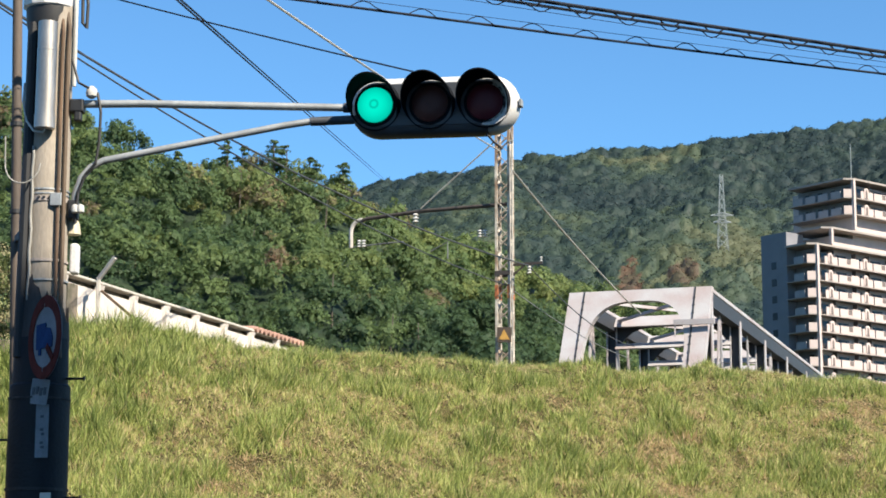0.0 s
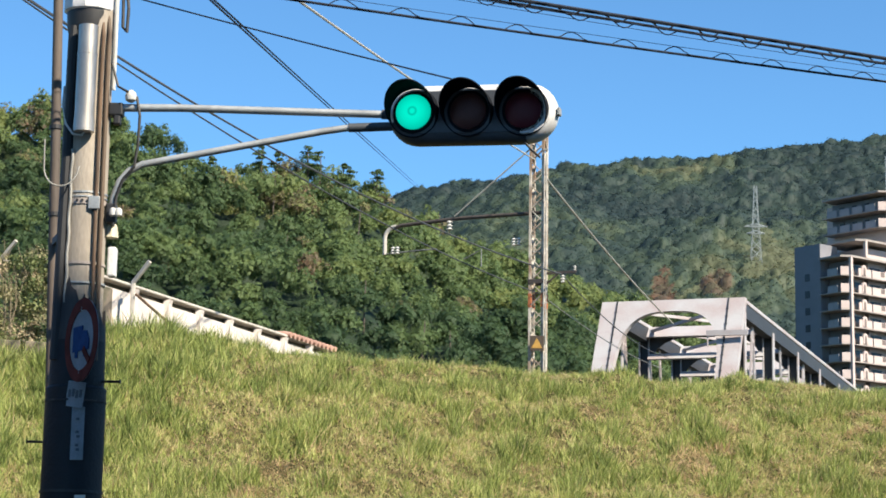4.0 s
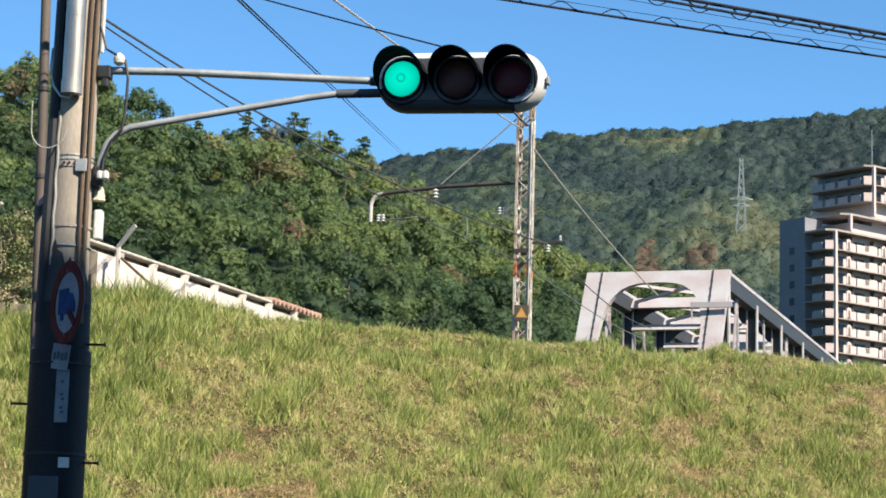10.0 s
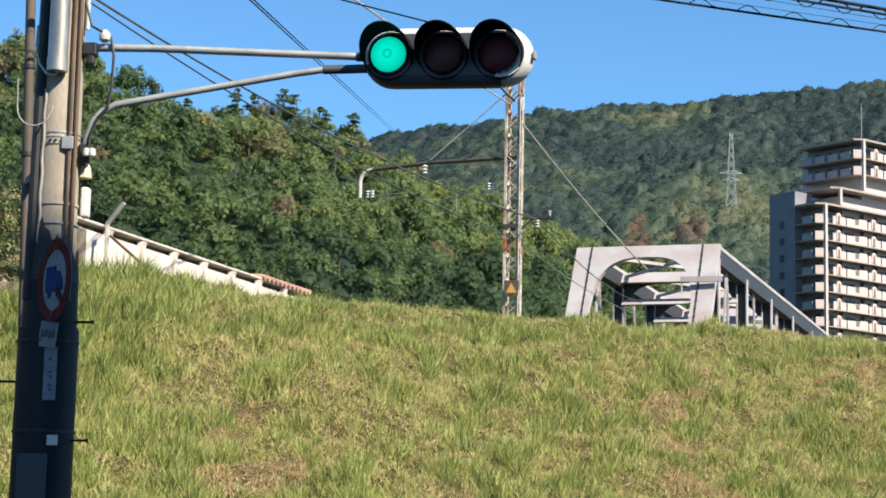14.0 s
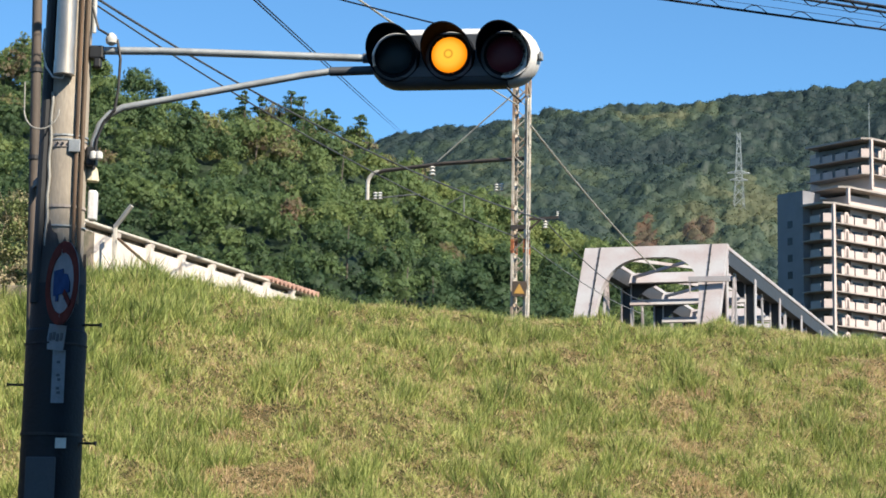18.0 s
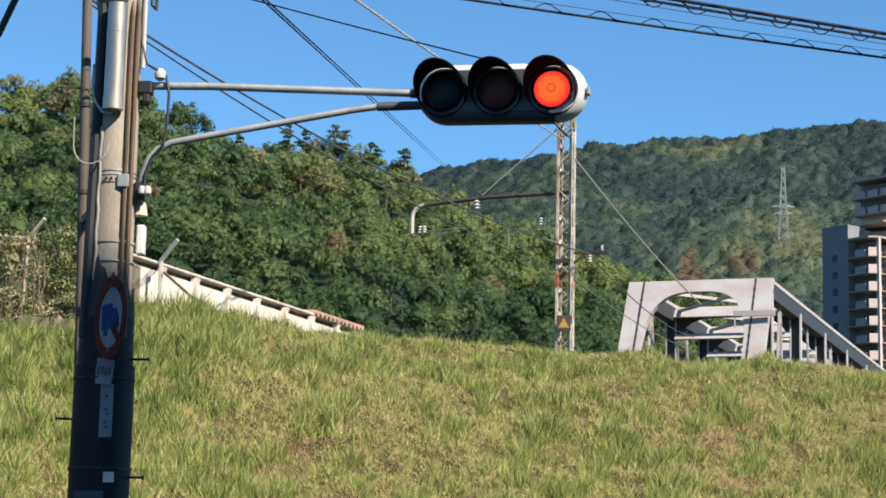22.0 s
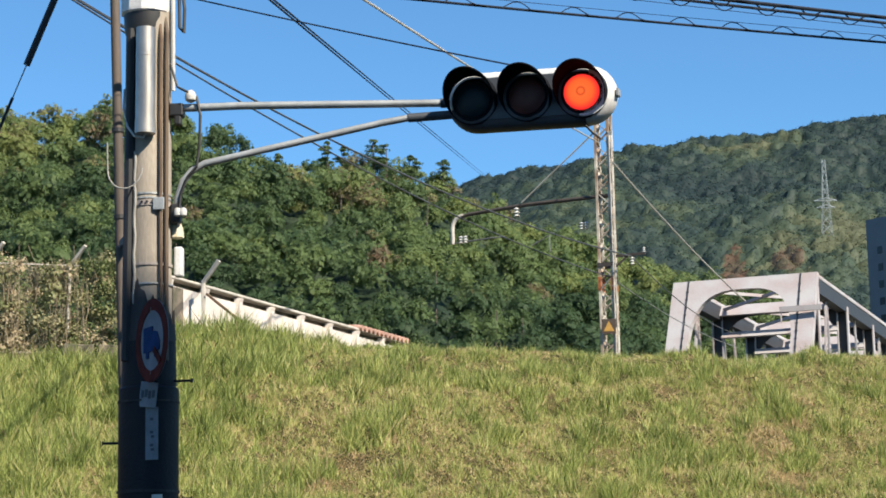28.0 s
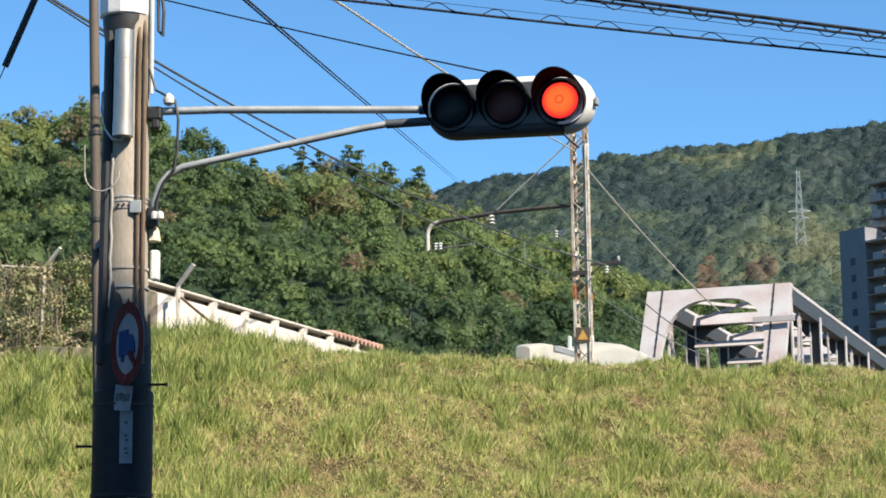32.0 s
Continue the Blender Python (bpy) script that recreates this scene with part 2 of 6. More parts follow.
TOWERSTEEL = mat("pylon_steel", (0.30, 0.34, 0.35), 0.6, metal=0.2, var=0.2, bump=0)
VANPAINT = mat("navy_van_paint", (0.012, 0.017, 0.032), 0.3, var=0.15, bump=0)
CARGLASS = mat("car_window_glass", (0.01, 0.012, 0.015), 0.05, var=0.1, bump=0, spec=0.8)
CHROME = mat("bright_trim", (0.7, 0.7, 0.72), 0.25, metal=0.9, var=0.1, bump=0)
TYRE = mat("tyre", (0.02, 0.02, 0.02), 0.85, var=0.2)
TRAINWHITE = mat("train_cream_white", (0.42, 0.395, 0.335), 0.45, var=0.12, scale=1.5, bump=0.03)
TRAINGREY = mat("train_roof_grey", (0.22, 0.23, 0.24), 0.6, var=0.2, scale=2)
TRAINDARK = mat("train_window_dark", (0.02, 0.024, 0.03), 0.1, var=0.1, bump=0)
STRAW = mat("dry_stem", (0.27, 0.22, 0.145), 0.9, var=0.4, scale=3)
BARK = mat("tree_bark", (0.13, 0.095, 0.07), 0.9, var=0.4, scale=3)
LEAVES = leaf_mat("broadleaf_foliage", [(0.0, (0.048, 0.084, 0.040)), (0.25, (0.082, 0.128, 0.050)), (0.5, (0.132, 0.182, 0.066)),
                                        (0.75, (0.205, 0.235, 0.078)), (0.88, (0.155, 0.125, 0.085)), (1.0, (0.22, 0.115, 0.07))], trans=0.45, grain=8.5, gaps=0.43)
# Near-black greens put the shade below the crowns into the colour.
CANOPY = leaf_mat("shade_dark_canopy", [(0.0, (0.012, 0.022, 0.012)), (0.3, (0.018, 0.032, 0.015)), (0.55, (0.03, 0.045, 0.018)), (0.8, (0.045, 0.055, 0.02)), (1.0, (0.05, 0.036, 0.02))], trans=0.0, grain=4.0)
# The haze of distance is mixed into both mountain colours as blue.
FARLEAVES = leaf_mat("hazed_mountain_foliage", [(0.0, (0.020, 0.036, 0.040)), (0.3, (0.034, 0.057, 0.050)), (0.55, (0.058, 0.082, 0.050)),
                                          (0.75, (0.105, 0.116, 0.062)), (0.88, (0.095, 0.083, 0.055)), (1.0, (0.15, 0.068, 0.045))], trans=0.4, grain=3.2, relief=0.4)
FARCANOPY = leaf_mat("hazed_mountain_canopy", [(0.0, (0.016, 0.029, 0.029)), (0.3, (0.027, 0.045, 0.037)), (0.55, (0.048, 0.069, 0.043)), (0.75, (0.080, 0.090, 0.050)), (0.88, (0.08, 0.068, 0.045)), (1.0, (0.12, 0.055, 0.036))], trans=0.1, grain=2.0)
CREEPER = leaf_mat("dry_creeper", [(0.0, (0.075, 0.105, 0.04)), (0.35, (0.165, 0.19, 0.075)), (0.6, (0.28, 0.26, 0.145)), (1.0, (0.43, 0.35, 0.235))], trans=0.35)
GRASS = leaf_mat("bank_grass", [(0.0, (0.07, 0.105, 0.028)), (0.25, (0.315, 0.375, 0.106)), (0.5, (0.48, 0.485, 0.180)),
                                (0.72, (0.53, 0.445, 0.235)), (1.0, (0.54, 0.375, 0.235))], trans=0.35)


# ---- mesh helpers ----
class Mesh:
    """Gathers simple solids into one mesh."""
    def __init__(self):
        self.v, self.f = [], []

    def add(self, verts, faces):
        o = len(self.v)
        self.v += [tuple(p) for p in verts]
        self.f += [tuple(o + i for i in f) for f in faces]
        return self

    def box(self, c, size, m=None):
        x, y, z = (s / 2 for s in size)
        vs = [Vector((a * x, b * y, d * z)) for a in (-1, 1) for b in (-1, 1) for d in (-1, 1)]
        vs = [(m @ p if m else p) + Vector(c) for p in vs]
        return self.add(vs, [(0, 1, 3, 2), (4, 6, 7, 5), (0, 4, 5, 1), (2, 3, 7, 6), (0, 2, 6, 4), (1, 5, 7, 3)])

    def beam(self, a, b, w, h, up=(0, 0, 1)):
        """A bar of section w x h from a to b."""
        a, b = Vector(a), Vector(b)
        d = (b - a).normalized()
        s = d.cross(Vector(up))
        s = s.normalized() if s.length > 1e-4 else Vector((1, 0, 0))
        u = s.cross(d)
        vs = [p + s * (i * w / 2) + u * (j * h / 2) for p in (a, b) for i, j in ((-1, -1), (1, -1), (1, 1), (-1, 1))]
        return self.add(vs, [(3, 2, 1, 0), (4, 5, 6, 7), (0, 1, 5, 4), (1, 2, 6, 5), (2, 3, 7, 6), (3, 0, 4, 7)])

    def tube(self, path, r, seg=8, caps=True):
        """A round bar along a path; r is one radius or one for each point."""
        pts = [Vector(p) for p in path]
        rs = r if isinstance(r, (list, tuple)) else [r] * len(pts)
        ref = None
        rings = []
        for i, p in enumerate(pts):
            d = (pts[min(i + 1, len(pts) - 1)] - pts[max(i - 1, 0)]).normalized()
            if ref is None:
                ref = Vector((0, 0, 1)) if abs(d.z) < 0.9 else Vector((1, 0, 0))
            s = d.cross(ref).normalized()
            u = s.cross(d)
            ref = u
            rings.append([p + (s * math.cos(2 * math.pi * k / seg) + u * math.sin(2 * math.pi * k / seg)) * rs[i] for k in range(seg)])
        fs = [(i * seg + k, i * seg + (k + 1) % seg, (i + 1) * seg + (k + 1) % seg, (i + 1) * seg + k) for i in range(len(pts) - 1) for k in range(seg)]
        if caps:
            fs += [tuple(range(seg - 1, -1, -1)), tuple((len(pts) - 1) * seg + k for k in range(seg))]
        return self.add([p for ring in rings for p in ring], fs)

    def lathe(self, profile, c=(0, 0, 0), seg=16, m=None):
        """Turns (radius, height) pairs round the z axis."""
        vs = []
        for r, z in profile:
            for k in range(seg):
                p = Vector((r * math.cos(2 * math.pi * k / seg), r * math.sin(2 * math.pi * k / seg), z))
                vs.append((m @ p if m else p) + Vector(c))
        n = len(profile)
        fs = [(i * seg + k, i * seg + (k + 1) % seg, (i + 1) * seg + (k + 1) % seg, (i + 1) * seg + k) for i in range(n - 1) for k in range(seg)]
        fs += [tuple(range(seg - 1, -1, -1)), tuple((n - 1) * seg + k for k in range(seg))]
        return self.add(vs, fs)

    def prism(self, outline, lo, hi, m=None):
        """Extrudes an outline of (x, z) from y = lo to y = hi."""
        n = len(outline)
        vs = [Vector((x, y, z)) for y in (lo, hi) for x, z in outline]
        vs = [m @ p for p in vs] if m else vs
        return self.add(vs, [tuple(range(n)), tuple(range(2 * n - 1, n - 1, -1))] + [(i, n + i, n + (i + 1) % n, (i + 1) % n) for i in range(n)])


def link(name, g, material, parent=None, smooth=False, bevel=0.0):
    me = bpy.data.meshes.new(name)
    me.from_pydata(g.v, [], g.f)
    bm = bmesh.new()
    bm.from_mesh(me)
    bmesh.ops.recalc_face_normals(bm, faces=bm.faces)
    if bevel:
        bmesh.ops.bevel(bm, geom=[e for e in bm.edges if len(e.link_faces) == 2 and e.calc_face_angle(0) > 0.6],
                        offset=bevel, segments=2, profile=0.5, affect="EDGES", clamp_overlap=True)
    for f in bm.faces:
        f.smooth = smooth
    if smooth:
        for e in bm.edges:
            if len(e.link_faces) == 2 and e.calc_face_angle(0) > 0.7:
                e.smooth = False
    bm.to_mesh(me)
    bm.free()
    me.materials.append(material)
    ob = new(name, me)
    if parent:
        ob.parent = parent
    return ob


def part(name, g, material, parent, label="", smooth=False, bevel=0.0):
    ob = link(name, g, material, parent, smooth, bevel)
    return tagged(ob, label) if label else ob


def thing(name, label, category, at=(0, 0, 0), group="", kind=""):
    ob = new(name)
    ob.location = at
    ob.empty_display_size = 0.2
    return tagged(ob, label, category, group, kind)


def quick(name, verts, faces_n, tone=None, material=None, normals=None):
    """One big mesh from arrays: verts (n, 3), and triangles or quads as rows of equal length."""
    me = bpy.data.meshes.new(name)
    k = faces_n.shape[1]
    me.vertices.add(len(verts))
    me.vertices.foreach_set("co", np.ascontiguousarray(verts, np.float32).ravel())
    me.loops.add(faces_n.size)
    me.loops.foreach_set("vertex_index", np.ascontiguousarray(faces_n, np.int32).ravel())
    me.polygons.add(len(faces_n))
    me.polygons.foreach_set("loop_start", np.arange(0, faces_n.size, k, dtype=np.int32))
    if tone is not None:
        a = me.attributes.new("tone", "FLOAT", "POINT")
        a.data.foreach_set("value", np.ascontiguousarray(tone, np.float32))
    me.update(calc_edges=True)
    if normals is not None:
        me.normals_split_custom_set_from_vertices(normals)
    me.materials.append(material)
    return new(name, me)


def smooth_noise(x, y, seed, cell):
    """Soft value noise in the plane, 0 to 1."""
    rs = np.random.RandomState(seed)
    g = rs.rand(64, 64)
    u, v = x / cell + 31.7, y / cell + 17.3
    i, j = np.floor(u).astype(int), np.floor(v).astype(int)
    a, b = u - i, v - j
    a, b = a * a * (3 - 2 * a), b * b * (3 - 2 * b)
    q = lambda m, n: g[m % 64, n % 64]
    return (q(i, j) * (1 - a) + q(i + 1, j) * a) * (1 - b) + (q(i, j + 1) * (1 - a) + q(i + 1, j + 1) * a) * b


def sag(a, b, drop, n=16):
    """Points of a hanging line."""
    a, b = Vector(a), Vector(b)
    return [a.lerp(b, i / n) - Vector((0, 0, drop * 4 * (i / n) * (1 - i / n))) for i in range(n + 1)]


# ---- the lie of the land ----
RAIL_Z = 5.15
U = Vector((0.309, 0.951, 0))        # along the railway, away from the road
V = Vector((0.951, -0.309, 0))       # across it
TRACK = Vector((7.6, 79.5, 0))       # on the centre line, under the bridge portal


def along(s, off=0.0, z=0.0):
    return TRACK + U * s + V * off + Vector((0, 0, z))


def bank(x, y):
    """Height of the road, the grass levee and the land behind it."""
    x, y = np.asarray(x, float), np.asarray(y, float)
    s = -0.406 * (x + 4.65) + 0.914 * (y - 26.0)
    z = 5.00 + 0.6 * s
    over = np.logaddexp(0, (z - 4.925) / 0.12) * 0.12       # rounded shoulder
    z = z - over
    z = np.where(z < 0.25, 0.25 * np.exp(np.clip((z - 0.25) / 0.25, -40, 0)), z)
    lumps = (smooth_noise(x, y, 3, 1.7) - 0.5) * 0.19 + (smooth_noise(x, y, 4, 0.6) - 0.5) * 0.15 + (smooth_noise(x, y, 5, 0.22) - 0.5) * 0.10
    z = z + np.where(z > 0.4, lumps, 0)
    left = 1 / (1 + np.exp(np.clip((x + 5.15) * 6, -40, 40)))
    z = z - left * np.clip((z - 3.0) / 2, 0, 1) * 0.45
    swell = np.exp(-((x + 4.0) / 1.3) ** 2) * np.clip((z - 3.8) / 1.2, 0, 1) * 0.03
    z = z + swell
    back = np.clip((s - 34) / 12, 0, 1)
    return z * (1 - back) + 0.5 * back


def make_ground():
    xs = np.r_[-3500, -1200, -500, -200, -80, -40, -20, -14, -12, -11, np.arange(-10.4, 11.3, 0.14), 12, 13.5, 20, 40, 80, 200, 500, 1200, 3500]
    ys = np.r_[-3500, -800, -200, -60, -20, 0, 8, np.arange(14, 18.9, 0.35), np.arange(19.2, 32.6, 0.13), 33.2, 34, 38, 44, 50, 54, 60, 66, 72, 80, 120, 160, 400, 1000, 4500]
    X, Y = np.meshgrid(xs, ys)
    Z = bank(X, Y)
    n, w = len(ys), len(xs)
    i = np.arange((n - 1) * w).reshape(n - 1, w)[:, :-1].ravel()
    ob = quick("ground", np.c_[X.ravel(), Y.ravel(), Z.ravel()], np.c_[i, i + 1, i + w + 1, i + w], material=SOIL)
    tagged(ob, "earth ground rising into a grassy levee bank", "ground", kind="structure")


make_ground()
g = Mesh()
g.box((40, 6.2, 0.0), (320, 11.0, 0.06))
tagged(link("road", g, ASPHALT), "grey asphalt road along the foot of the levee", "road", kind="structure")
g = Mesh()
g.box((40, 11.95, 0.06), (320, 0.18, 0.24))
tagged(link("kerb", g, POSTCON, bevel=0.02), "pale concrete kerb beside the road", "kerb", kind="structure")
g = Mesh()
g.box((20, 130, 0.55), (900, 90, 0.06))
tagged(link("water", g, WATER), "calm river water under the railway bridge", "river", kind="structure")


# ---- railway formation ----
def make_track():
    bed = thing("track", "ballasted single railway track on the levee", "railway track")
    g = Mesh()
    a, b = along(-120), along(-2)
    for off0, off1 in ((-2.0, 2.0),):
        vs = []
        for p in (a, b):
            for off, z in ((off0 - 1.6, 3.6), (off0, RAIL_Z - 0.25), (off1, RAIL_Z - 0.25), (off1 + 1.6, 3.6)):
                vs.append(p + V * off + Vector((0, 0, z)))
        g.add(vs, [(0, 1, 2, 3), (7, 6, 5, 4), (0, 4, 5, 1), (1, 5, 6, 2), (2, 6, 7, 3), (3, 7, 4, 0)])
    part("ballast", g, BALLAST, bed)
    for off in (-0.53, 0.53):
        g = Mesh()
        g.beam(along(-120, off, RAIL_Z - 0.08), along(60, off, RAIL_Z - 0.08), 0.07, 0.16)
        part("rail", g, DARKSTEEL, bed)
    return bed


make_track()


# ---- hills and woods ----
def ridge(pairs):
    p = np.array(pairs, float)
    return lambda a: np.interp(a, p[:, 0], p[:, 1])


# skyline height per metre of distance against bearing (x / y)
near_top = ridge([(-0.42, 0.235), (-0.27, 0.2475), (-0.22, 0.2495), (-0.19, 0.250), (-0.171, 0.2430), (-0.1485, 0.2305), (-0.138, 0.2255), (-0.124, 0.2215), (-0.0875, 0.2190),
                  (-0.061, 0.214), (-0.0455, 0.2075), (-0.037, 0.202), (-0.023, 0.192), (0.004, 0.182), (0.032, 0.174), (0.06, 0.163), (0.088, 0.155), (0.1157, 0.145), (0.155, 0.128), (0.185, 0.102), (0.30, 0.09)])
far_top = ridge([(-0.30, 0.19), (-0.05, 0.204), (-0.037, 0.2085), (-0.023, 0.2115), (0.004, 0.2165), (0.032, 0.2213), (0.06, 0.2243), (0.088, 0.2258), (0.1157, 0.2295),
                 (0.1434, 0.2330), (0.171, 0.2367), (0.199, 0.240), (0.218, 0.2427), (0.32, 0.25)])


def hill_near(x, y):
    a = x / y
    f = np.clip((y - 135) / (320 - 135), 0, 1.25)
    crest = 320 * near_top(a)
    low = 6 + 0 * a
    z = low + (crest - low) * np.minimum(f, 1) ** 1.05 - np.clip(f - 1, 0, 1) * 60
    return z + (smooth_noise(x, y, 11, 26) - 0.5) * 7 * np.clip(f * 3, 0, 1)


def hill_far(x, y):
    a = x / y
    f = np.clip((y - 430) / (900 - 430), 0, 1.25)
    crest = 900 * far_top(a)
    z = 8 + (crest - 8) * np.minimum(f, 1) ** 1.0 - np.clip(f - 1, 0, 1) * 150
    return z + (smooth_noise(x, y, 12, 70) - 0.5) * 26 * np.clip(f * 3, 0, 1) * np.clip((1 - f) * 4, 0, 1)


def crowns_over(x, y, cell, seed):
    """Rounded tree tops packed over the plane: height 0 to 1 and a random number of the tree on top."""
    rs = np.random.RandomState(seed)
    n = 128
    jx, jy, tall, own = rs.rand(4, n, n)
    u, v = x / cell, y / cell
    i, j = np.floor(u).astype(int), np.floor(v).astype(int)
    best, who = np.full(x.shape, -9.0), np.zeros(x.shape)
    for di in (-1, 0, 1):
        for dj in (-1, 0, 1):
            a, b = (i + di) % n, (j + dj) % n
            d2 = (u - (i + di + jx[a, b])) ** 2 + (v - (j + dj + jy[a, b])) ** 2
            h = np.sqrt(np.maximum(1.0 - d2 / 0.6, 0)) * (0.6 + 0.4 * tall[a, b]) + 0.5 * tall[a, b] * (d2 < 0.6)
            up = h > best
            best, who = np.where(up, h, best), np.where(up, own[a, b], who)
    return best / 1.5, who


def far_canopy(x, y):
    u = x + 3.2 * (smooth_noise(x, y, 67, 5.5) - 0.5) + 1.6 * (smooth_noise(x, y, 68, 2.3) - 0.5)
    v = y + 3.2 * (smooth_noise(x, y, 69, 5.0) - 0.5) + 1.6 * (smooth_noise(x, y, 70, 2.1) - 0.5)
    b, who = crowns_over(u, v, 4.6, 61)
    c, who2 = crowns_over(u + 3, v, 2.4, 62)
    return hill_far(x, y) - 3.4 + (1.6 + 4.6 * smooth_noise(x, y, 66, 9)) * b + 2.2 * c + 3.0 * (smooth_noise(x, y, 63, 15) - 0.5), 0.8 * who + 0.2 * who2


def near_canopy(x, y):
    b, who = crowns_over(x, y, 3.4, 64)
    c, who2 = crowns_over(x + 3, y, 1.5, 65)
    return hill_near(x, y) - 6.2 + 3.2 * b + 1.0 * c, 0.7 * who + 0.3 * who2


def far_tone(x, y, who):
    # higher up the tone sinks to the bluer, haze-tinted stops
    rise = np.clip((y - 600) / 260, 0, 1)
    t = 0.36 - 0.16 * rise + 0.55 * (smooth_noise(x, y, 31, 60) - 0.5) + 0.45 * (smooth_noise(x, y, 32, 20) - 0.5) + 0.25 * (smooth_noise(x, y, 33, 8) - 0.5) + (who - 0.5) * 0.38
    t = t + 0.26 * np.exp(-((x / y - 0.125) / 0.05) ** 2 - ((y - 690) / 75) ** 2) + 0.22 * np.exp(-((x / y - 0.11) / 0.035) ** 2 - ((y - 868) / 22) ** 2)
    t = np.clip(t, 0.02, 0.75)
    bear = x / y
    t = np.where(((bear - 0.0905) / 0.0065) ** 2 + ((y - 681) / 22) ** 2 < 0.6 + 0.8 * who, 0.87 + 0.10 * who, t)
    return np.where(((bear - 0.117) / 0.008) ** 2 + ((y - 680) / 15) ** 2 < 0.5 + 0.8 * who, 0.83 + 0.09 * who, t)


def make_hill(name, top, tone, y0, y1, a0, a1, ny, na, material, label):
    """A hill as the closed roof of its woods."""
    ys, aa = np.linspace(y0, y1, ny), np.linspace(a0, a1, na)
    A, Y = np.meshgrid(aa, ys)
    X = A * Y
    Z, who = top(X, Y)
    w = len(aa)
    i = np.arange((len(ys) - 1) * w).reshape(-1, w)[:, :-1].ravel()
    tagged(quick(name, np.c_[X.ravel(), Y.ravel(), Z.ravel()], np.c_[i, i + 1, i + w + 1, i + w], tone(X, Y, who).ravel(), material), label, "hill", kind="structure")


def near_tone(x, y, who):
    bear = x / y
    t = 0.30 + 0.55 * (smooth_noise(x, y, 21, 22) - 0.5) + 0.35 * (smooth_noise(x, y, 22, 9) - 0.5) + (who - 0.5) * 0.46
    high = np.clip((y - 215) / 70, 0, 1) * np.clip((0.03 - bear) / 0.06, 0, 1)
    t = t + high * (0.04 + 0.16 * smooth_noise(x, y, 25, 16)) + 0.12 * np.clip((170 - y) / 30, 0, 1)
    t = t - 0.22 * np.exp(-((bear - 0.03) / 0.035) ** 2 - ((y - 225) / 45) ** 2)            # dark conifers
    t = t + 0.26 * np.exp(-((bear + 0.005) / 0.012) ** 2 - ((y - 188) / 9) ** 2)             # a stand of bamboo
    return np.clip(t, 0.02, 0.78)


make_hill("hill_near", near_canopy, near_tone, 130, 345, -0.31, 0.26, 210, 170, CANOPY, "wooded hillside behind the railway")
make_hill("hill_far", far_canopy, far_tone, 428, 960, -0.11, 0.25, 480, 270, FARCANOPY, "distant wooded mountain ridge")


def crown(rs, leaves, size, lobes, wide, tall):
    """Leaf quads of one crown about its own origin: corners (n, 4, 3), a little change of hue for each; the heart of each lobe is closed by larger leaves."""
    c = rs.normal(size=(lobes, 3))
    c /= np.linalg.norm(c, axis=1)[:, None]
    c *= rs.uniform(0.30, 0.72, (lobes, 1))
    c[:, 2] = np.abs(c[:, 2]) * 0.9 - 0.12
    r = rs.uniform(0.28, 0.46, lobes)
    k = rs.randint(0, lobes, leaves)
    d = rs.normal(size=(leaves, 3))
    d[:, 2] += 0.3
    d[:, 2] = np.where(d[:, 2] < -0.55, -d[:, 2], d[:, 2])
    d /= np.linalg.norm(d, axis=1)[:, None]
    heart = np.arange(leaves) < leaves * 0.16
    p = c[k] + d * (r[k] * np.where(heart, rs.uniform(0.5, 0.75, leaves), rs.uniform(0.82, 1.05, leaves)))[:, None]
    p *= (wide, wide, tall)
    n = d + rs.normal(size=(leaves, 3)) * np.where(heart, 0.2, 0.42)[:, None]
    n /= np.linalg.norm(n, axis=1)[:, None]
    h = np.cross(n, rs.normal(size=(leaves, 3)))
    h /= np.linalg.norm(h, axis=1)[:, None]
    w = np.cross(n, h)
    s = size * rs.uniform(0.6, 1.3, (leaves, 1)) * np.where(heart, 1.6, 1.0)[:, None]
    q = np.stack([p + (h + 0.25 * w) * s, p + w * s * 0.8, p - (h - 0.2 * w) * s, p - w * s * 0.8], 1)
    soft = d * 0.7 + n * 0.35 + p * 0.25 + np.array([0, 0, 0.35])
    soft /= np.linalg.norm(soft, axis=1)[:, None]
    return q, rs.normal(size=leaves) * 0.045, soft


def plant(name, where, kinds, tone, size, lift, label, seed, material):
    """One sheet of woods: crowns of the given kinds at the given places."""
    rs = np.random.RandomState(seed)
    vs, ts, ns = [], [], []
    for i, (x, y, z) in enumerate(where):
        q, jit, soft = kinds[rs.randint(len(kinds))]
        a, s = rs.uniform(0, 2 * math.pi), size[i]
        ca, sa = math.cos(a), math.sin(a)
        m = np.array([[ca, sa, 0], [-sa, ca, 0], [0, 0, 1]])
        vs.append((q.reshape(-1, 3) @ m * (s, s, s * rs.uniform(0.85, 1.2)) + (x, y, z + lift * s)).astype(np.float32))
        ts.append(np.repeat(jit + tone[i], 4))
        ns.append(np.repeat(soft @ m, 4, axis=0).astype(np.float32))
    v = np.concatenate(vs)
    return tagged(quick(name, v, np.arange(len(v)).reshape(-1, 4), np.clip(np.concatenate(ts), 0, 1), material, np.concatenate(ns)), label, "woods", kind="stuff")


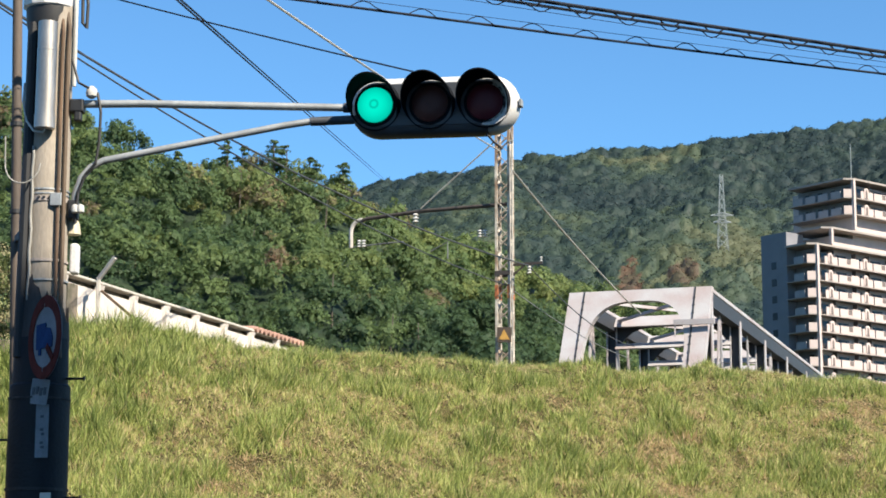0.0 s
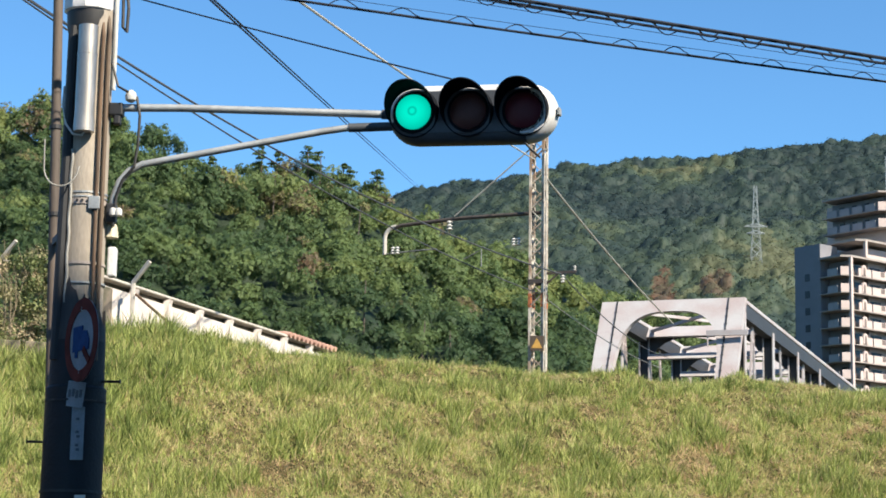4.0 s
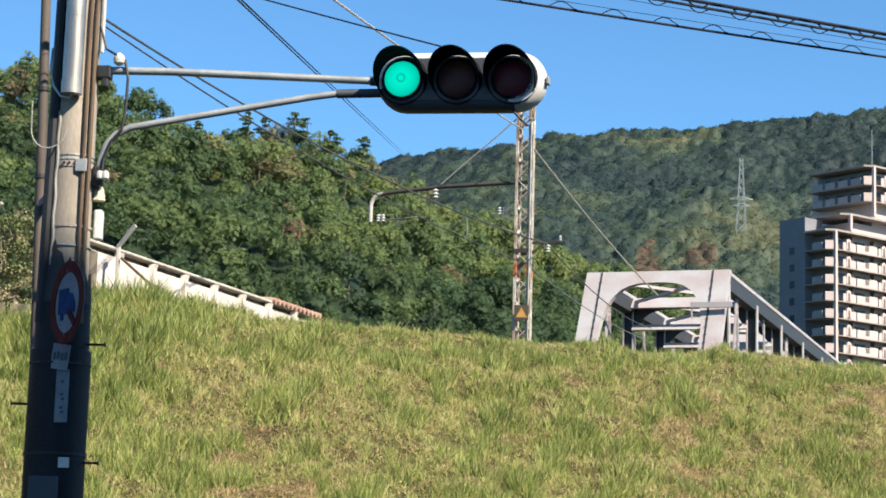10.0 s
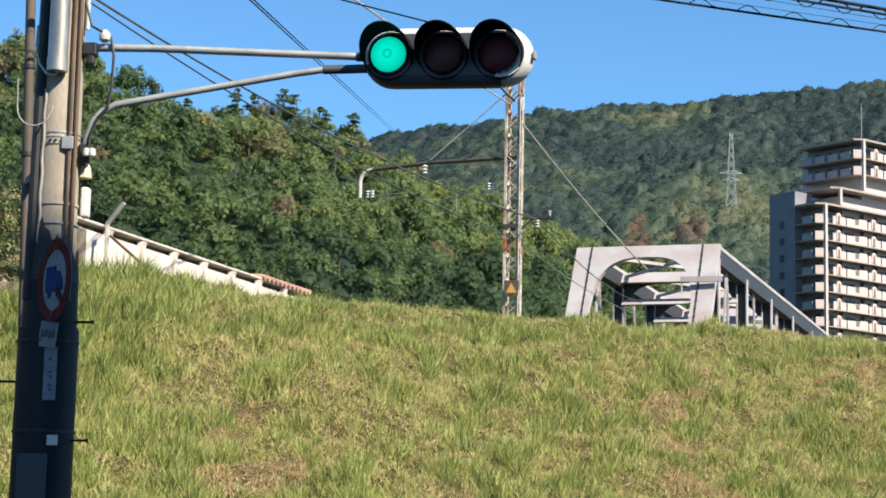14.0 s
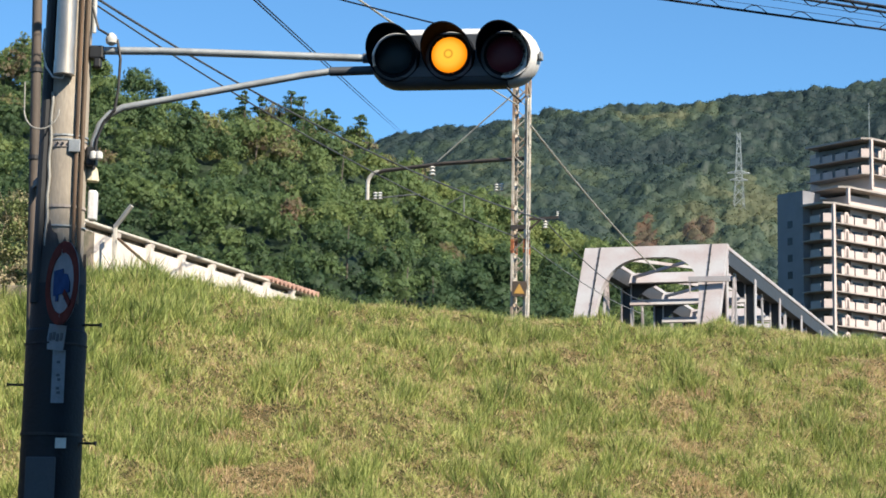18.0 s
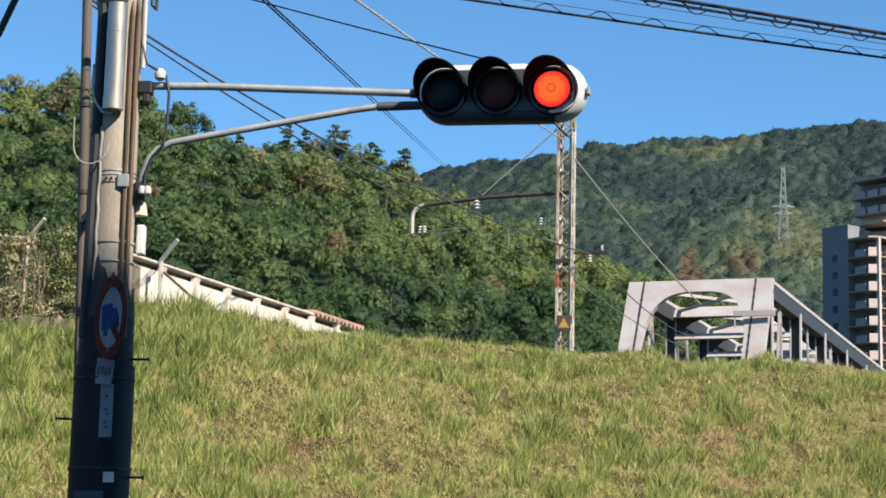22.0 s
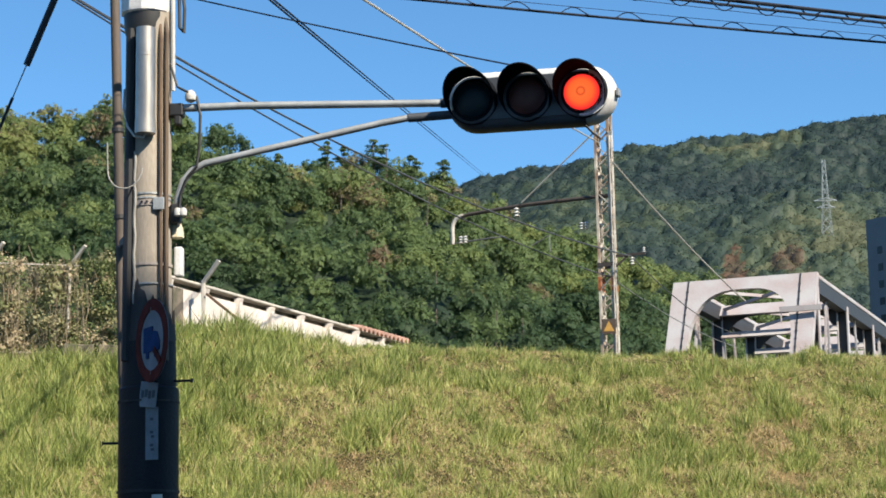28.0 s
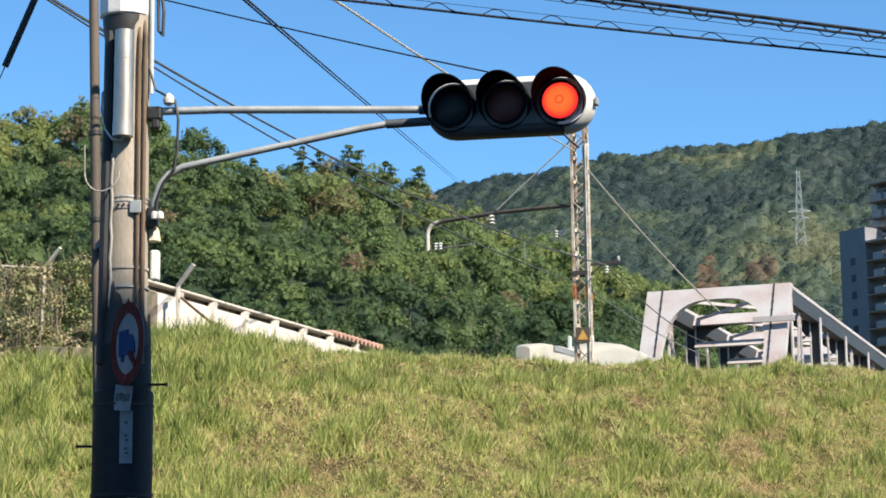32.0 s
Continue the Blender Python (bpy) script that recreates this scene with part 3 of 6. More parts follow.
def scatter(rs, fn, y0, y1, a0, a1, step):
    """Places jittered on a grid."""
    out = []
    y = y0
    while y < y1:
        d = step(y)
        n = int((a1 - a0) * y / d)
        x = a0 * y + (np.arange(n) + rs.uniform(0, 1, n)) * d
        yy = y + rs.uniform(-0.5, 0.5, n) * d
        out.append(np.c_[x, yy, fn(x, yy)])
        y += d * 0.85
    return np.concatenate(out)


def make_woods():
    rs = np.random.RandomState(5)
    fine = [crown(rs, 1050, 0.054, rs.randint(9, 18), 1.0, rs.uniform(0.75, 1.2)) for _ in range(10)]
    broad = [crown(rs, 350, 0.092, rs.randint(7, 16), 1.0, rs.uniform(0.75, 1.25)) for _ in range(12)]
    p = scatter(rs, hill_near, 137, 326, -0.30, 0.22, lambda y: 4.15)
    n = len(p)
    tone = near_tone(p[:, 0], p[:, 1], rs.rand(n))
    high = np.clip((p[:, 1] - 215) / 70, 0, 1) * np.clip((0.02 - p[:, 0] / p[:, 1]) / 0.05, 0, 1)
    dead = rs.rand(n) < 0.003 + 0.05 * high + 0.45 * np.exp(-((p[:, 0] / p[:, 1] + 0.095) / 0.022) ** 2 - ((p[:, 1] - 288) / 22) ** 2)
    tone = np.where(dead, rs.uniform(0.80, 0.88, n), tone)
    size = rs.uniform(1.7, 3.4, n) * (0.8 + 0.5 * smooth_noise(p[:, 0], p[:, 1], 24, 12))
    p[:, 2] -= 3.2
    low = p[:, 1] < 190
    plant("lower_woods", p[low], fine, tone[low], size[low], 1.0, "dense sunlit green woods at the foot of the hill", 6, LEAVES)
    plant("hillside_woods", p[~low], broad, tone[~low], size[~low], 1.0, "dense sunlit mixed green woods on the hillside", 7, LEAVES)
    # sprays of leaves over the far roof of woods
    n = 215000
    y = np.sqrt(rs.uniform(435.0 ** 2, 905.0 ** 2, n))
    x = y * rs.uniform(-0.10, 0.245, n)
    z, who = far_canopy(x, y)
    e = 0.5
    nrm = np.c_[z - far_canopy(x + e, y)[0], z - far_canopy(x, y + e)[0], np.full(n, e)] + rs.normal(size=(n, 3)) * 0.4
    nrm /= np.linalg.norm(nrm, axis=1)[:, None]
    h = np.cross(nrm, rs.normal(size=(n, 3)))
    h /= np.linalg.norm(h, axis=1)[:, None]
    w = np.cross(nrm, h)
    s = rs.uniform(0.16, 0.42, (n, 1))
    c = np.c_[x, y, z] + nrm * rs.uniform(0.0, 0.8, (n, 1))
    v = np.stack([c + (h + 0.25 * w) * s, c + w * s * 0.8, c - (h - 0.2 * w) * s, c - w * s * 0.8], 1).reshape(-1, 3)
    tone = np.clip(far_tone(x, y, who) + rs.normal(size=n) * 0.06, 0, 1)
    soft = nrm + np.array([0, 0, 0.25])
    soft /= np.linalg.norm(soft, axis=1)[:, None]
    tagged(quick("mountain_woods", v, np.arange(4 * n).reshape(-1, 4), np.repeat(tone, 4), FARLEAVES, np.repeat(soft, 4, axis=0).astype(np.float32)), "distant dark green woods on the mountain, tinted blue for haze", "woods", kind="stuff")


make_woods()


def make_pine(x, y, top, s, seed):
    """A pine that stands out on the ridge: bare trunk and flat layered boughs."""
    rs = np.random.RandomState(seed)
    z = float(hill_near(np.array([x]), np.array([y]))[0]) - 9.0
    h = top - z
    t = thing("pine_tree", "tall pine with flat layered boughs on the ridge", "tree", (x, y, z), "ridge pines")
    g = Mesh()
    bend = [(rs.uniform(-0.25, 0.25) * k / 4, rs.uniform(-0.2, 0.2) * k / 4, h * 0.97 * k / 5) for k in range(6)]
    g.tube(bend, [0.24 * s, 0.21 * s, 0.18 * s, 0.14 * s, 0.1 * s, 0.05 * s], 7)
    part("trunk", g, BARK, t, smooth=True)
    q = []
    for k in range(6):
        up = h - (5 - k) * 0.62 * s ** 0.5 - 0.3
        r = rs.uniform(1.1, 1.7) * s * (0.55 if k == 5 else 1.0)
        off = rs.uniform(-1.0, 1.0, 2) * s * (0.3 if k == 5 else 1.0)
        c, _, _ = crown(rs, 170, 0.15, 9, r, 0.46 * s)
        q.append(c.reshape(-1, 3) + (off[0], off[1], up))
        g = Mesh()
        g.tube([(0, 0, up - 0.6), (off[0], off[1], up)], [0.07 * s, 0.03 * s], 5)
        part("bough", g, BARK, t)
    v = np.concatenate(q)
    ob = quick("crown", v, np.arange(len(v)).reshape(-1, 4), np.full(len(v), 0.20 + 0.15 * rs.rand()), LEAVES)
    ob.parent = t


for n, (b, e, s) in enumerate([(-0.2155, 0.2575, 1.7), (-0.176, 0.2475, 1.0), (-0.131, 0.2285, 0.9), (-0.1055, 0.2335, 1.3), (-0.0985, 0.231, 1.0), (-0.0835, 0.2335, 1.8), (-0.0775, 0.231, 1.4),
                               (-0.0655, 0.2255, 1.3), (-0.049, 0.2225, 1.2), (-0.255, 0.248, 1.4)]):
    make_pine(b * 316, 316, e * 316 + 0.4, s * 0.78, 300 + n)


def make_snags():
    """Bare pale trunks among the hillside trees."""
    rs = np.random.RandomState(91)
    for k in range(9):
        b, y = rs.uniform(-0.18, -0.01), rs.uniform(215, 305)
        z = float(hill_near(np.array([b * y]), np.array([y]))[0])
        g = Mesh()
        g.tube([(0, 0, -8), (rs.uniform(-0.2, 0.2), 0, -2.5), (rs.uniform(-0.3, 0.3), 0, rs.uniform(0.2, 2.0))], [0.13, 0.10, 0.05], 6)
        ob = link("dead_tree", g, STEEL_POLE, smooth=True)
        ob.location = (b * y, y - 3.5, z)
        tagged(ob, "bare pale dead trunk among the hillside trees", "tree", "dead trunks")


make_snags()


# ---- utility pole and traffic signal ----
PX, PY = -2.61, 13.55


def make_pole():
    pole = thing("utility_pole", "weathered tan concrete utility pole with its lower part sheathed dark", "utility pole", (PX - 0.030, PY, 0))
    pole.rotation_euler = (0, radians(0.22), 0)
    g = Mesh()
    g.lathe([(0.165, 0.0), (0.15, 3.0), (0.128, 6.6), (0.118, 9.5)], seg=28)
    part("shaft", g, CONCRETE, pole, "stained tan concrete shaft", smooth=True)
    g = Mesh()
    g.lathe([(0.200, 0.03), (0.197, 2.97), (0.181, 2.985), (0.176, 3.30)], seg=28)
    part("sheath", g, SHEET, pole, "dark anti-posting sheet", smooth=True)
    g = Mesh()
    rag, m = random.Random(8), 56
    ring = [2 * math.pi * k / m for k in range(m)]
    tops = [3.60 - 0.16 * math.cos(a) + rag.uniform(-0.045, 0.045) + 0.03 * math.sin(5 * a) for a in ring]
    vs = [(0.177 * math.cos(a), 0.177 * math.sin(a), 3.28) for a in ring] + [((0.177 - 0.05 * (t - 3.28)) * math.cos(a), (0.177 - 0.05 * (t - 3.28)) * math.sin(a), t) for a, t in zip(ring, tops)]
    vs += [(0.13 * math.cos(a), 0.13 * math.sin(a), t - 0.02) for a, t in zip(ring, tops)]
    g.add(vs, [(r * m + k, r * m + (k + 1) % m, (r + 1) * m + (k + 1) % m, (r + 1) * m + k) for r in range(2) for k in range(m)])
    part("upper_wrap", g, WRAP, pole, "ragged, unevenly dark upper edge of the sheet", smooth=True)
    g = Mesh()
    g.lathe([(0.10, 5.27), (0.112, 5.275), (0.112, 5.345), (0.12, 5.355), (0.142, 5.375), (0.15, 5.41), (0.155, 5.50), (0.155, 5.515)], c=(-0.03, 0, 0), seg=24)
    part("collar", g, BLACKRUB, pole, "dark flared collar", smooth=True)
    g = Mesh()
    g.lathe([(0.150, 5.512), (0.172, 5.525), (0.174, 5.54), (0.174, 6.3), (0.168, 6.33)], c=(-0.035, 0, 0), seg=12)
    part("sleeve", g, WHITEPAINT, pole, "white faceted steel sleeve")
    # riser tube standing before the shaft
    g = Mesh()
    g.lathe([(0.060, 4.655), (0.070, 4.656), (0.070, 4.745), (0.0665, 4.746), (0.066, 5.18), (0.0675, 5.181), (0.0675, 5.195), (0.065, 5.196), (0.065, 5.38)], c=(0.0, -0.185, 0), seg=20)
    part("riser_tube", g, SILVER, pole, "bright silver metal riser tube", smooth=True)
    # dark strip of cables down the shaded side
    g = Mesh()
    g.tube([(-0.112, -0.10, 5.4), (-0.117, -0.104, 4.3), (-0.126, -0.11, 3.15)], 0.038, 10)
    part("cable_duct", g, BLACKRUB, pole, "black cable duct strapped to the shaft")
    g = Mesh()
    g.tube([(-0.076 + 0.004 * math.sin(i * 1.7), -0.135, 4.55 - i * 0.07) for i in range(21)], 0.011, 6)
    part("cable", g, GREYCABLE, pole, "twisted grey cable")
    g = Mesh()
    g.tube([(0.075, -0.09, 5.45), (0.092, -0.125, 5.33), (0.090, -0.128, 5.2), (0.094, -0.132, 4.2), (0.108, -0.138, 3.15)], 0.012, 8)
    part("conduit", g, RUSTPIPE, pole, "rust-brown conduit")
    g = Mesh()
    g.tube([(0.10, -0.06, 5.5), (0.128, -0.095, 5.36), (0.124, -0.098, 5.2), (0.128, -0.10, 4.2), (0.138, -0.11, 3.15)], 0.014, 8)
    part("conduit", g, TANPIPE, pole, "tan conduit")
    g = Mesh()
    g.tube([(0.155, -0.04, 5.75), (0.158, -0.04, 5.2), (0.158, -0.04, 4.98)], 0.014, 8)
    part("conduit", g, PORCELAIN, pole, "white plastic conduit")
    for z, r, w, material in ((4.20, 0.150, 0.034, APTSLAB), (4.235, 0.148, 0.010, GALV), (4.265, 0.148, 0.012, GALV), (3.79, 0.153, 0.018, APTSLAB), (3.66, 0.157, 0.012, GALV), (2.885, 0.2035, 0.012, WRAP), (2.30, 0.206, 0.018, BLACKRUB)):
        g = Mesh()
        g.lathe([(r - 0.004, z - w / 2), (r, z - w / 2), (r, z + w / 2), (r - 0.004, z + w / 2)], seg=24)
        part("band", g, material, pole, "steel strap band")
    for k in range(5):
        g = Mesh()
        a = radians(-100 + 13 * k)
        g.tube([(0.15 * math.cos(a), 0.15 * math.sin(a), 4.205), (0.158 * math.cos(a), 0.158 * math.sin(a), 4.205)], 0.009, 6)
        part("bolt", g, BLACKRUB, pole)
    g = Mesh()
    g.box((0.085, -0.145, 4.19), (0.075, 0.02, 0.085))
    part("bracket", g, GALV, pole, "flat steel clamp lug", bevel=0.004)
    for z, s in ((3.02, 1), (2.25, 1), (2.62, -1), (1.6, -1)):
        g = Mesh()
        g.tube([(0.15 * s, -0.03, z), (0.29 * s, -0.05, z)], 0.009, 6)
        g.tube([(0.29 * s, -0.05, z), (0.297 * s, -0.051, z)], 0.016, 6)
        part("step_bolt", g, BLACKRUB, pole, "steel step bolt")
    # pale loops of wire
    g = Mesh()
    g.tube([(-0.17, -0.04, 5.0), (-0.165, -0.09, 4.86), (-0.13, -0.14, 4.72), (-0.07, -0.185, 4.64), (-0.01, -0.19, 4.63), (0.02, -0.19, 4.68)], 0.008, 6)
    part("cable_loop", g, PORCELAIN, pole, "white cable loop")
    g = Mesh()
    pts = []
    for i in range(15):
        a = radians(185 + 12.5 * i)
        pts.append((-0.13 + 0.115 * math.cos(a), -0.20 + 0.03 * math.sin(a), 4.42 + 0.14 * math.sin(a)))
    g.tube([(-0.25, -0.2, 4.60)] + pts, 0.005, 6)
    part("cable_loop", g, GREYCABLE, pole, "pale hanging wire loop")
    g = Mesh()
    g.tube([(0.19, -0.03, 5.9), (0.235, -0.04, 5.55), (0.23, -0.04, 5.38), (0.20, -0.03, 5.42), (0.19, -0.02, 5.8)], 0.012, 6)
    part("cable_loop", g, BLACKRUB, pole, "black cable loop")
    g = Mesh()
    g.tube([(0.15, -0.09, 5.15), (0.20, -0.10, 4.99), (0.27, -0.11, 4.95)], 0.009, 6)
    part("cable", g, BLACKRUB, pole)
    # small pale boxes on the far side
    g = Mesh()
    g.box((0.188, 0.05, 3.825), (0.055, 0.09, 0.20))
    part("junction_box", g, WHITEPAINT, pole, "small white junction box", bevel=0.012)
    g = Mesh()
    g.lathe([(0.055, 3.99), (0.045, 4.06), (0.03, 4.09)], c=(0.168, 0.05, 0), seg=10)
    part("cap", g, CREAM, pole, "cream conical cap")
    return pole


def make_sign():
    """Round no-lorries sign, turned well away, with its plates below."""
    m = pose(0, 0, 0, 0, 0, -57)
    at = (-2.516, 13.08, 3.235)
    s = thing("round_traffic_sign", "faded round red-ringed sign with blue lorry and slash", "traffic sign", at)
    def disc(r0, r1, y, n=36):
        g = Mesh()
        vs = [m @ Vector((r * math.cos(2 * math.pi * k / n), yy, r * math.sin(2 * math.pi * k / n))) for yy in (y, y + 0.004) for r in (r0, r1) for k in range(n)]
        fs = []
        for k in range(n):
            j = (k + 1) % n
            fs += [(k, j, n + j, n + k), (2 * n + k, 3 * n + k, 3 * n + j, 2 * n + j), (n + k, n + j, 3 * n + j, 3 * n + k), (k, 2 * n + k, 2 * n + j, j)]
        return g.add(vs, fs)
    part("plate", disc(0.002, 0.266, 0.0), SIGNWHITE, s, "white sign face")
    part("ring", disc(0.193, 0.268, -0.006), SIGNRED, s, "faded red ring")
    g = Mesh()
    g.prism([(-0.13, -0.07), (-0.13, 0.09), (0.02, 0.09), (0.02, 0.06), (0.09, 0.05), (0.13, -0.01), (0.13, -0.07), (0.09, -0.07), (0.09, -0.11), (0.05, -0.11), (0.05, -0.07), (-0.05, -0.07), (-0.05, -0.11), (-0.09, -0.11), (-0.09, -0.07)], -0.009, -0.003, m)
    part("lorry_symbol", g, SIGNBLUE, s, "blue lorry symbol")
    g = Mesh()
    g.prism([(0.035, -0.075), (0.065, -0.045), (0.165, -0.135), (0.135, -0.165)], -0.013, -0.007, m)
    part("slash", g, SIGNRED, s, "red slash")
    g = Mesh()
    for z in (-0.2, 0.2):
        g = Mesh()
        g.beam((0.0, 0.01, z), (-0.04, 0.27, z), 0.03, 0.03)
        part("bracket", g, GALV, s)
    p = thing("supplementary_plate", "small tilted grey-white plate with worn print", "sign", (PX + 0.022, PY - 0.225, 2.915))
    r = pose(0, 0, 0, 0, 8, -28)
    g = Mesh()
    g.box((0, 0, 0), (0.14, 0.006, 0.165), r.to_3x3())
    part("plate", g, SIGNWHITE, p)
    for i in range(4):
        g = Mesh()
        g.box(r @ Vector((-0.045 + 0.03 * i, -0.006, 0.008 * (i % 2))), (0.02, 0.004, 0.05), r.to_3x3())
        part("print_bar", g, INK, p)
    p = thing("vertical_notice", "narrow white vertical notice strip on the sheathed pole", "sign", (PX + 0.042, PY - 0.208, 2.665))
    r = pose(0, 0, 0, 0, 0, -8)
    g = Mesh()
    g.box((0, 0, 0), (0.085, 0.005, 0.34), r.to_3x3())
    part("plate", g, SIGNWHITE, p)
    for i in (1, 4, 5, 7, 8):
        g = Mesh()
        g.box((0.006 * (i % 3 - 1), -0.006, 0.12 - 0.028 * i), (0.022, 0.004, 0.017), r.to_3x3())
        part("print_bar", g, INK, p)
    g = Mesh()
    g.box((0, 0, 0), (0.072, 0.004, 0.066), r.to_3x3())
    q = link("pole_sticker", g, PORCELAIN)
    q.location = (PX + 0.075, PY - 0.199, 2.24)
    tagged(q, "small square white sticker on the dark sheath", "sticker")
    g = Mesh()
    g.box((0, 0, 0), (0.2, 0.02, 0.34), r.to_3x3())
    q = link("notice_board", g, FRONT, bevel=0.01)
    q.location = (PX - 0.045, PY - 0.215, 1.98)
    tagged(q, "dark grey rectangular panel strapped to the pole", "panel")


def make_thin_pole():
    p = thing("thin_pole", "slender weathered brown pole behind the concrete pole", "pole", (-2.925, 14.6, 0))
    p.rotation_euler = (0, radians(-1.6), 0)
    g = Mesh()
    g.lathe([(0.042, 0.0), (0.038, 3.2), (0.035, 6.5), (0.032, 9.0)], seg=14)
    part("shaft", g, STEEL_POLE, p, smooth=True)
    for z in (4.98, 4.34):
        g = Mesh()
        g.lathe([(0.038, z - 0.015), (0.045, z - 0.015), (0.045, z + 0.015), (0.038, z + 0.015)], seg=14)
        part("band", g, BLACKRUB, p)
    g = Mesh()
    g.beam((0.03, -0.05, 4.13), (0.30, -0.75, 4.13), 0.06, 0.05)
    part("tie_bracket", g, BLACKRUB, p, "dark tie bracket to the neighbouring pole")


def stadium(w, h, n=14):
    r = h / 2
    pts = [(w / 2 - r + r * math.cos(a), r * math.sin(a)) for a in np.linspace(-math.pi / 2, math.pi / 2, n)]
    return pts + [(-w / 2 + r + r * math.cos(a), r * math.sin(a)) for a in np.linspace(math.pi / 2, 1.5 * math.pi, n)]


HEAD_YAW = -12.0
LAMPS = []


def make_signal():
    head = thing("traffic_signal", "horizontal three-lamp traffic signal with black visors on a cantilever arm", "traffic light", (-0.060, 13.52, 4.850))
    head.rotation_euler = (0, radians(1.05), radians(HEAD_YAW))
    g = Mesh()
    outer, inner = stadium(1.15, 0.40), stadium(1.05, 0.30)
    rings = [(stadium(1.02, 0.27), -0.044), (stadium(1.08, 0.33), -0.036), (stadium(1.13, 0.38), -0.012), (stadium(1.15, 0.40), 0.03), (stadium(1.15, 0.40), 0.08), (stadium(1.12, 0.37), 0.115), (stadium(1.03, 0.28), 0.135)]
    n = len(outer)
    vs = [(x, y, z) for o, y in rings for x, z in o]
    fs = [tuple(range(n)), tuple(range(len(vs) - 1, len(vs) - n - 1, -1))]
    for k in range(len(rings) - 1):
        fs += [(k * n + i, (k + 1) * n + i, (k + 1) * n + (i + 1) % n, k * n + (i + 1) % n) for i in range(n)]
    g.add(vs, fs)
    part("housing", g, HOUSING, head, "light grey painted housing", smooth=True)
    # shade of the visors is put into the panel's dark colour
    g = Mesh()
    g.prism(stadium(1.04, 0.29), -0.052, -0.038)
    part("front_panel", g, FRONT, head, "front panel, darkened in colour for the visors' shade", bevel=0.004)
    # this end keeps the pale paint, as the sun falls here
    g = Mesh()
    cheek = [(0.375 + 0.16 * math.cos(a), 0.16 * math.sin(a)) for a in np.linspace(radians(-105), radians(80), 16)]
    g.prism(cheek + [(0.385, 0.0)], -0.056, -0.030)
    part("sunlit_end", g, HOUSING, head, "pale grey end of the front, left light where sun falls", bevel=0.004)
    # dark overlay: shade of the underside painted on, cut off at the sunlit end
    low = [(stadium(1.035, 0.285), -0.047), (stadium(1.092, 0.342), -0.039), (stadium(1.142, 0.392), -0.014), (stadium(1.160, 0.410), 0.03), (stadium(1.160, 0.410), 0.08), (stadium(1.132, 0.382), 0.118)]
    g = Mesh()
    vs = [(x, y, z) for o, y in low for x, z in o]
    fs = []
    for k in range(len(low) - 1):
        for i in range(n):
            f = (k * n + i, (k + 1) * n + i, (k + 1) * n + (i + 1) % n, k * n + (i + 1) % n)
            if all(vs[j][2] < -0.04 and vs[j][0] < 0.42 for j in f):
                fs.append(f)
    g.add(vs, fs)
    part("underside_shade", g, FRONT, head, "dark overlay standing for the shade on the lower housing", smooth=True)
    g = Mesh()
    g.box((0.585, 0.02, 0.0), (0.02, 0.07, 0.05))
    part("latch", g, GALV, head, "small latch", bevel=0.004)
    g = Mesh()
    g.tube([(0.36, -0.02, -0.205), (0.41, 0.0, -0.26), (0.46, 0.04, -0.30)], 0.008, 6)
    part("drain_tail", g, BLACKRUB, head, "short black cable tail")
    specs = ((-0.388, DARKLENS_G, LIT_G, "green"), (-0.016, DARKLENS_Y, LIT_Y, "amber"), (0.356, DARKLENS_R, LIT_R, "red"))
    for x, dark, lit, word in specs:
        # visor: a hood that is long above and cut away below
        g = Mesh()
        nn = 40
        vs = []
        for r in (0.172, 0.164):
            for k in range(nn):
                a = 2 * math.pi * k / nn
                length = 0.012 + 0.265 * max(0.0, 0.34 + 0.66 * math.sin(a - 0.05)) ** 0.8
                vs += [(x + r * math.cos(a), -0.042, r * math.sin(a)), (x + r * math.cos(a), -0.042 - length, r * math.sin(a) - 0.02 * length)]
        fs = []
        for k in range(nn):
            j = (k + 1) % nn
            fs += [(2 * k, 2 * j, 2 * j + 1, 2 * k + 1), (2 * nn + 2 * k, 2 * nn + 2 * k + 1, 2 * nn + 2 * j + 1, 2 * nn + 2 * j), (2 * k + 1, 2 * j + 1, 2 * nn + 2 * j + 1, 2 * nn + 2 * k + 1)]
        g.add(vs, fs)
        part("visor", g, VISOR, head, "black visor hood", smooth=True)
        g = Mesh()
        g.lathe([(0.146, 0.0), (0.142, 0.016), (0.122, 0.016), (0.122, 0.0)], seg=36, m=pose(0, 0, 0, 90).to_3x3(), c=(x, -0.040, 0))
        part("bezel", g, VISOR, head, smooth=False)
        g = Mesh()
        g.lathe([(0.125, 0.0), (0.122, 0.012), (0.09, 0.028), (0.05, 0.036), (0.004, 0.039)], seg=32, m=pose(0, 0, 0, 90).to_3x3(), c=(x, -0.052, 0))
        part("lens", g, dark, head, "unlit " + word + " lens", smooth=True)
        g = Mesh()
        g.lathe([(0.121, 0.0), (0.118, 0.012), (0.088, 0.026), (0.05, 0.034), (0.004, 0.037)], seg=32, m=pose(0, 0, 0, 90).to_3x3())
        lamp = part("lamp", g, lit, head, "lit " + word + " lamp face", smooth=True)
        LAMPS.append((lamp, x))
    arm = thing("signal_arm", "grey galvanised twin cantilever arm holding the signal", "bracket arm", (PX, PY, 0))
    g = Mesh()
    g.tube([(0.16, -0.02, 4.845), (0.22, -0.03, 4.86), (0.6, 0.0, 4.87), (2.03, 0.10, 4.865)], [0.03, 0.027, 0.026, 0.026], 14)
    part("upper_tube", g, GALV, arm, "straight upper tube", smooth=True)
    g = Mesh()
